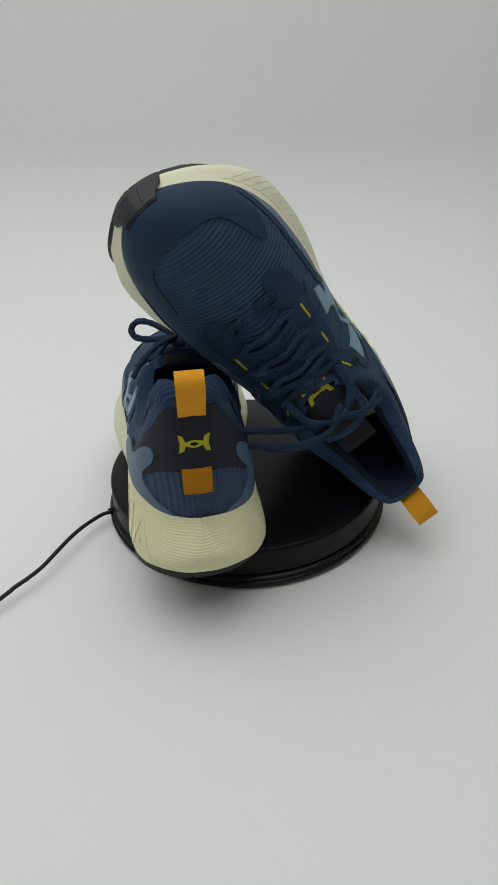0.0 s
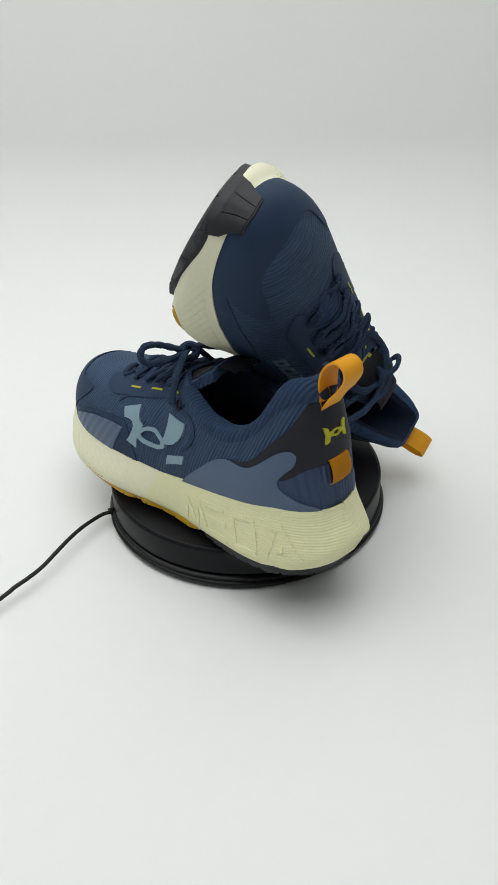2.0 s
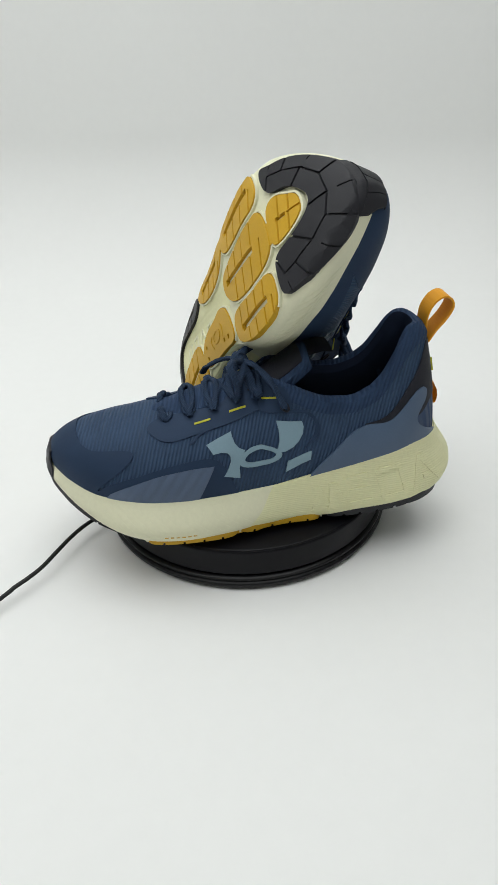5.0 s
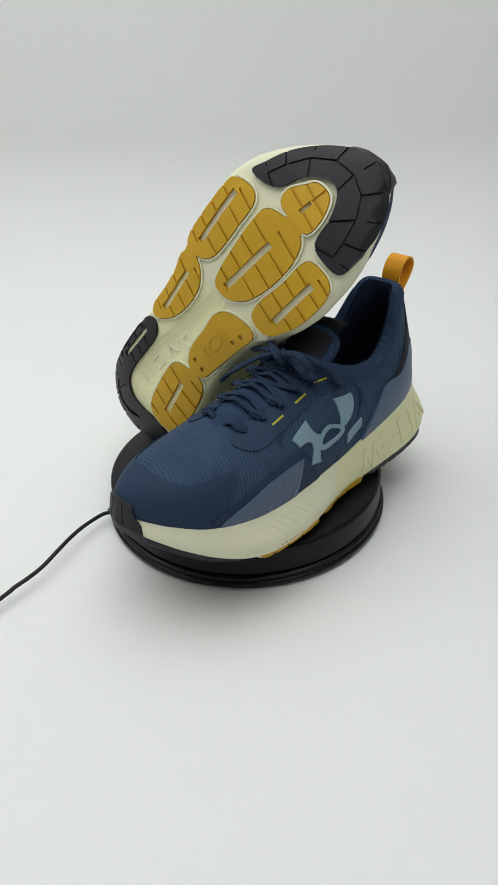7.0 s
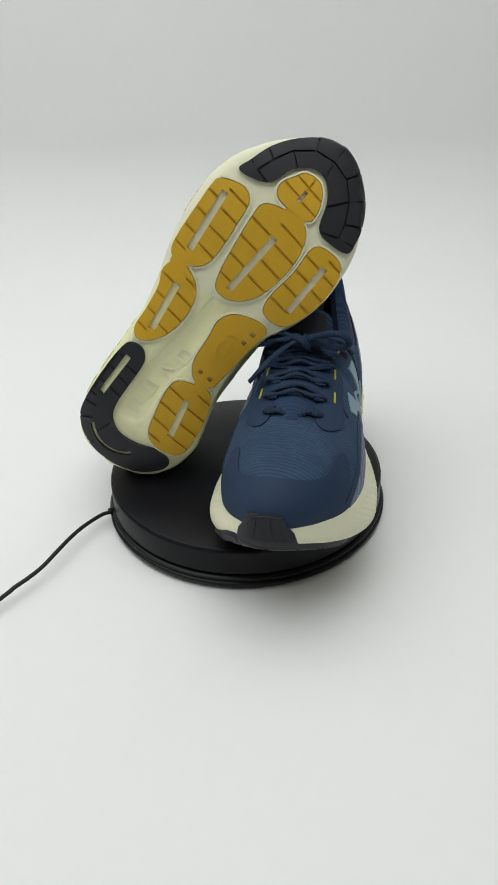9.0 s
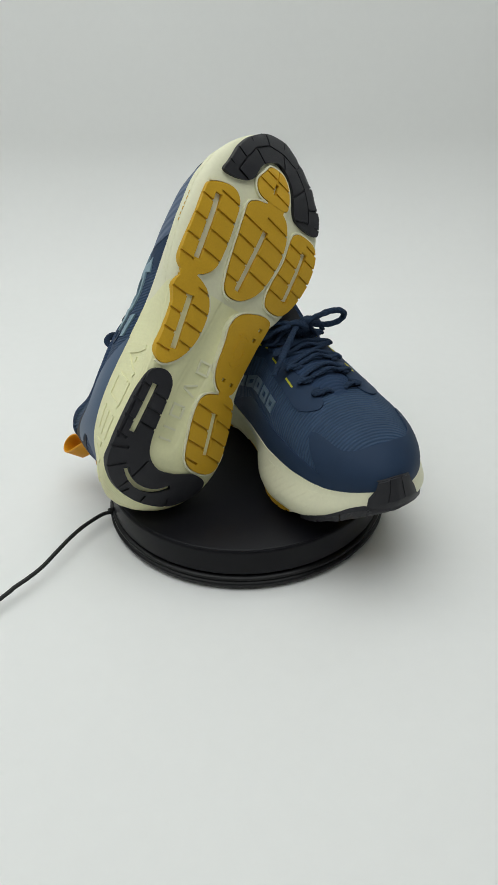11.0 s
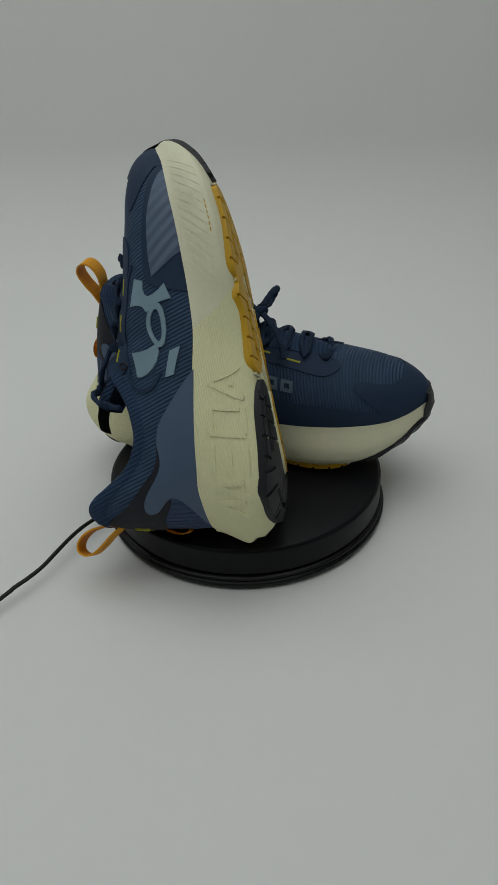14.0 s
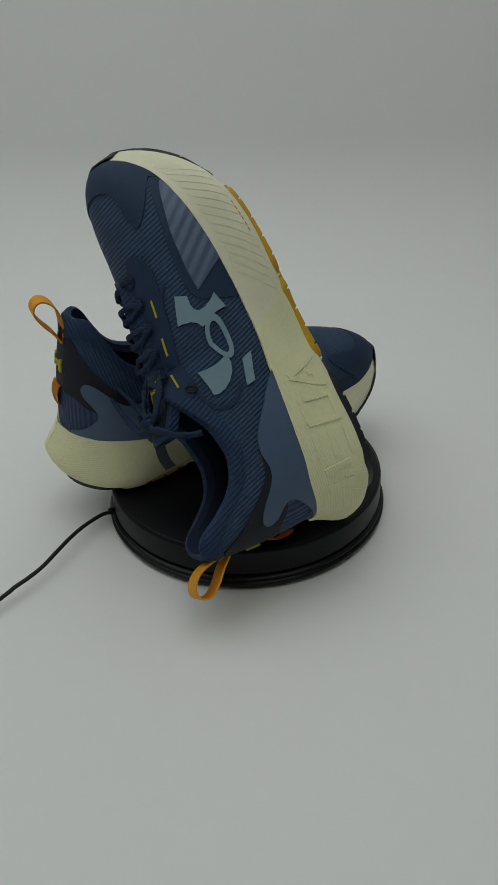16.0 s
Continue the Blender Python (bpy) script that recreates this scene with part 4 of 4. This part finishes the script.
    if flip < 0:
        lace([(3, 159, 115), (12, 163, 119.5), (22, 167, 123.5), (30, 169.5, 123.5), (35, 168, 119), (33, 165, 113.5), (24, 163, 111.5), (13, 159, 113), (3, 158, 115)], 2.6, 2.3)
        lace([(-3, 159, 115), (-12, 154, 117), (-23, 148, 115), (-31, 146, 110), (-34, 150, 106), (-29, 154, 108), (-19, 156, 112), (-9, 158, 115), (-3, 159, 116)], 2.7, 1.8)
        lace([(2, 158, 115), (12, 150, 115), (23, 143, 110), (31, 138, 103), (37, 134, 95)], 2.6, 1.6)
        lace([(-2, 160, 115), (-10, 167, 112), (-19, 174, 106), (-28, 180, 98), (-35, 183, 90)], 2.6, 1.6)
    else:
        lace([(-1, 127, 118), (-12, 126, 121), (-26, 130, 121), (-40, 142, 119), (-53, 156, 116), (-62, 168, 113), (-60, 172, 109), (-49, 160, 108), (-34, 142, 109), (-17, 131, 113), (-4, 126, 117)], 2.7, 1.8)
        lace([(1, 127, 118), (11, 124, 122), (21, 120, 121), (27, 113, 116), (22, 110, 112), (12, 117, 114), (3, 125, 117)], 2.7, 1.8)
        lace([(-2, 126, 118), (-15, 120, 118), (-29, 121, 115), (-42, 128, 111), (-53, 138, 106)], 2.6, 1.6)
        lace([(3, 126, 118), (14, 117, 117), (23, 110, 110), (28, 106, 101)], 2.6, 1.6)
    return thing


left = tagged(shoe("running_shoe", -1), "navy knit running shoe with cream sole standing flat on the turntable", "shoe", "pair of running shoes")
right = tagged(shoe("running_shoe", 1), "navy running shoe tipped on its heel against the other shoe", "shoe", "pair of running shoes")
LEFT_POSE = pose(-0.0274, -0.1536, 0.0337, 0, 0, 7) @ pose(0, 0.09, 0, 1.5, 0, 0) @ pose(0, -0.09, 0)
RIGHT_POSE = Matrix(((0.77913, -0.53881, 0.32037, 0.09405), (0.13928, -0.34949, -0.92653, 0.06900), (0.61119, 0.76651, -0.19726, 0.04960), (0, 0, 0, 1)))


def motions():
    """The plate turns once in twenty seconds and carries both shoes."""
    times = [k * 0.5 for k in range(33)]
    walk(platform, [(t, pose(0, 0, 0, 0, 0, 18 * t)) for t in times])
    for ob, m in ((left, LEFT_POSE), (right, RIGHT_POSE)):
        walk(ob, [(t, pose(0, 0, 0, 0, 0, 18 * t) @ m) for t in times])


motions()
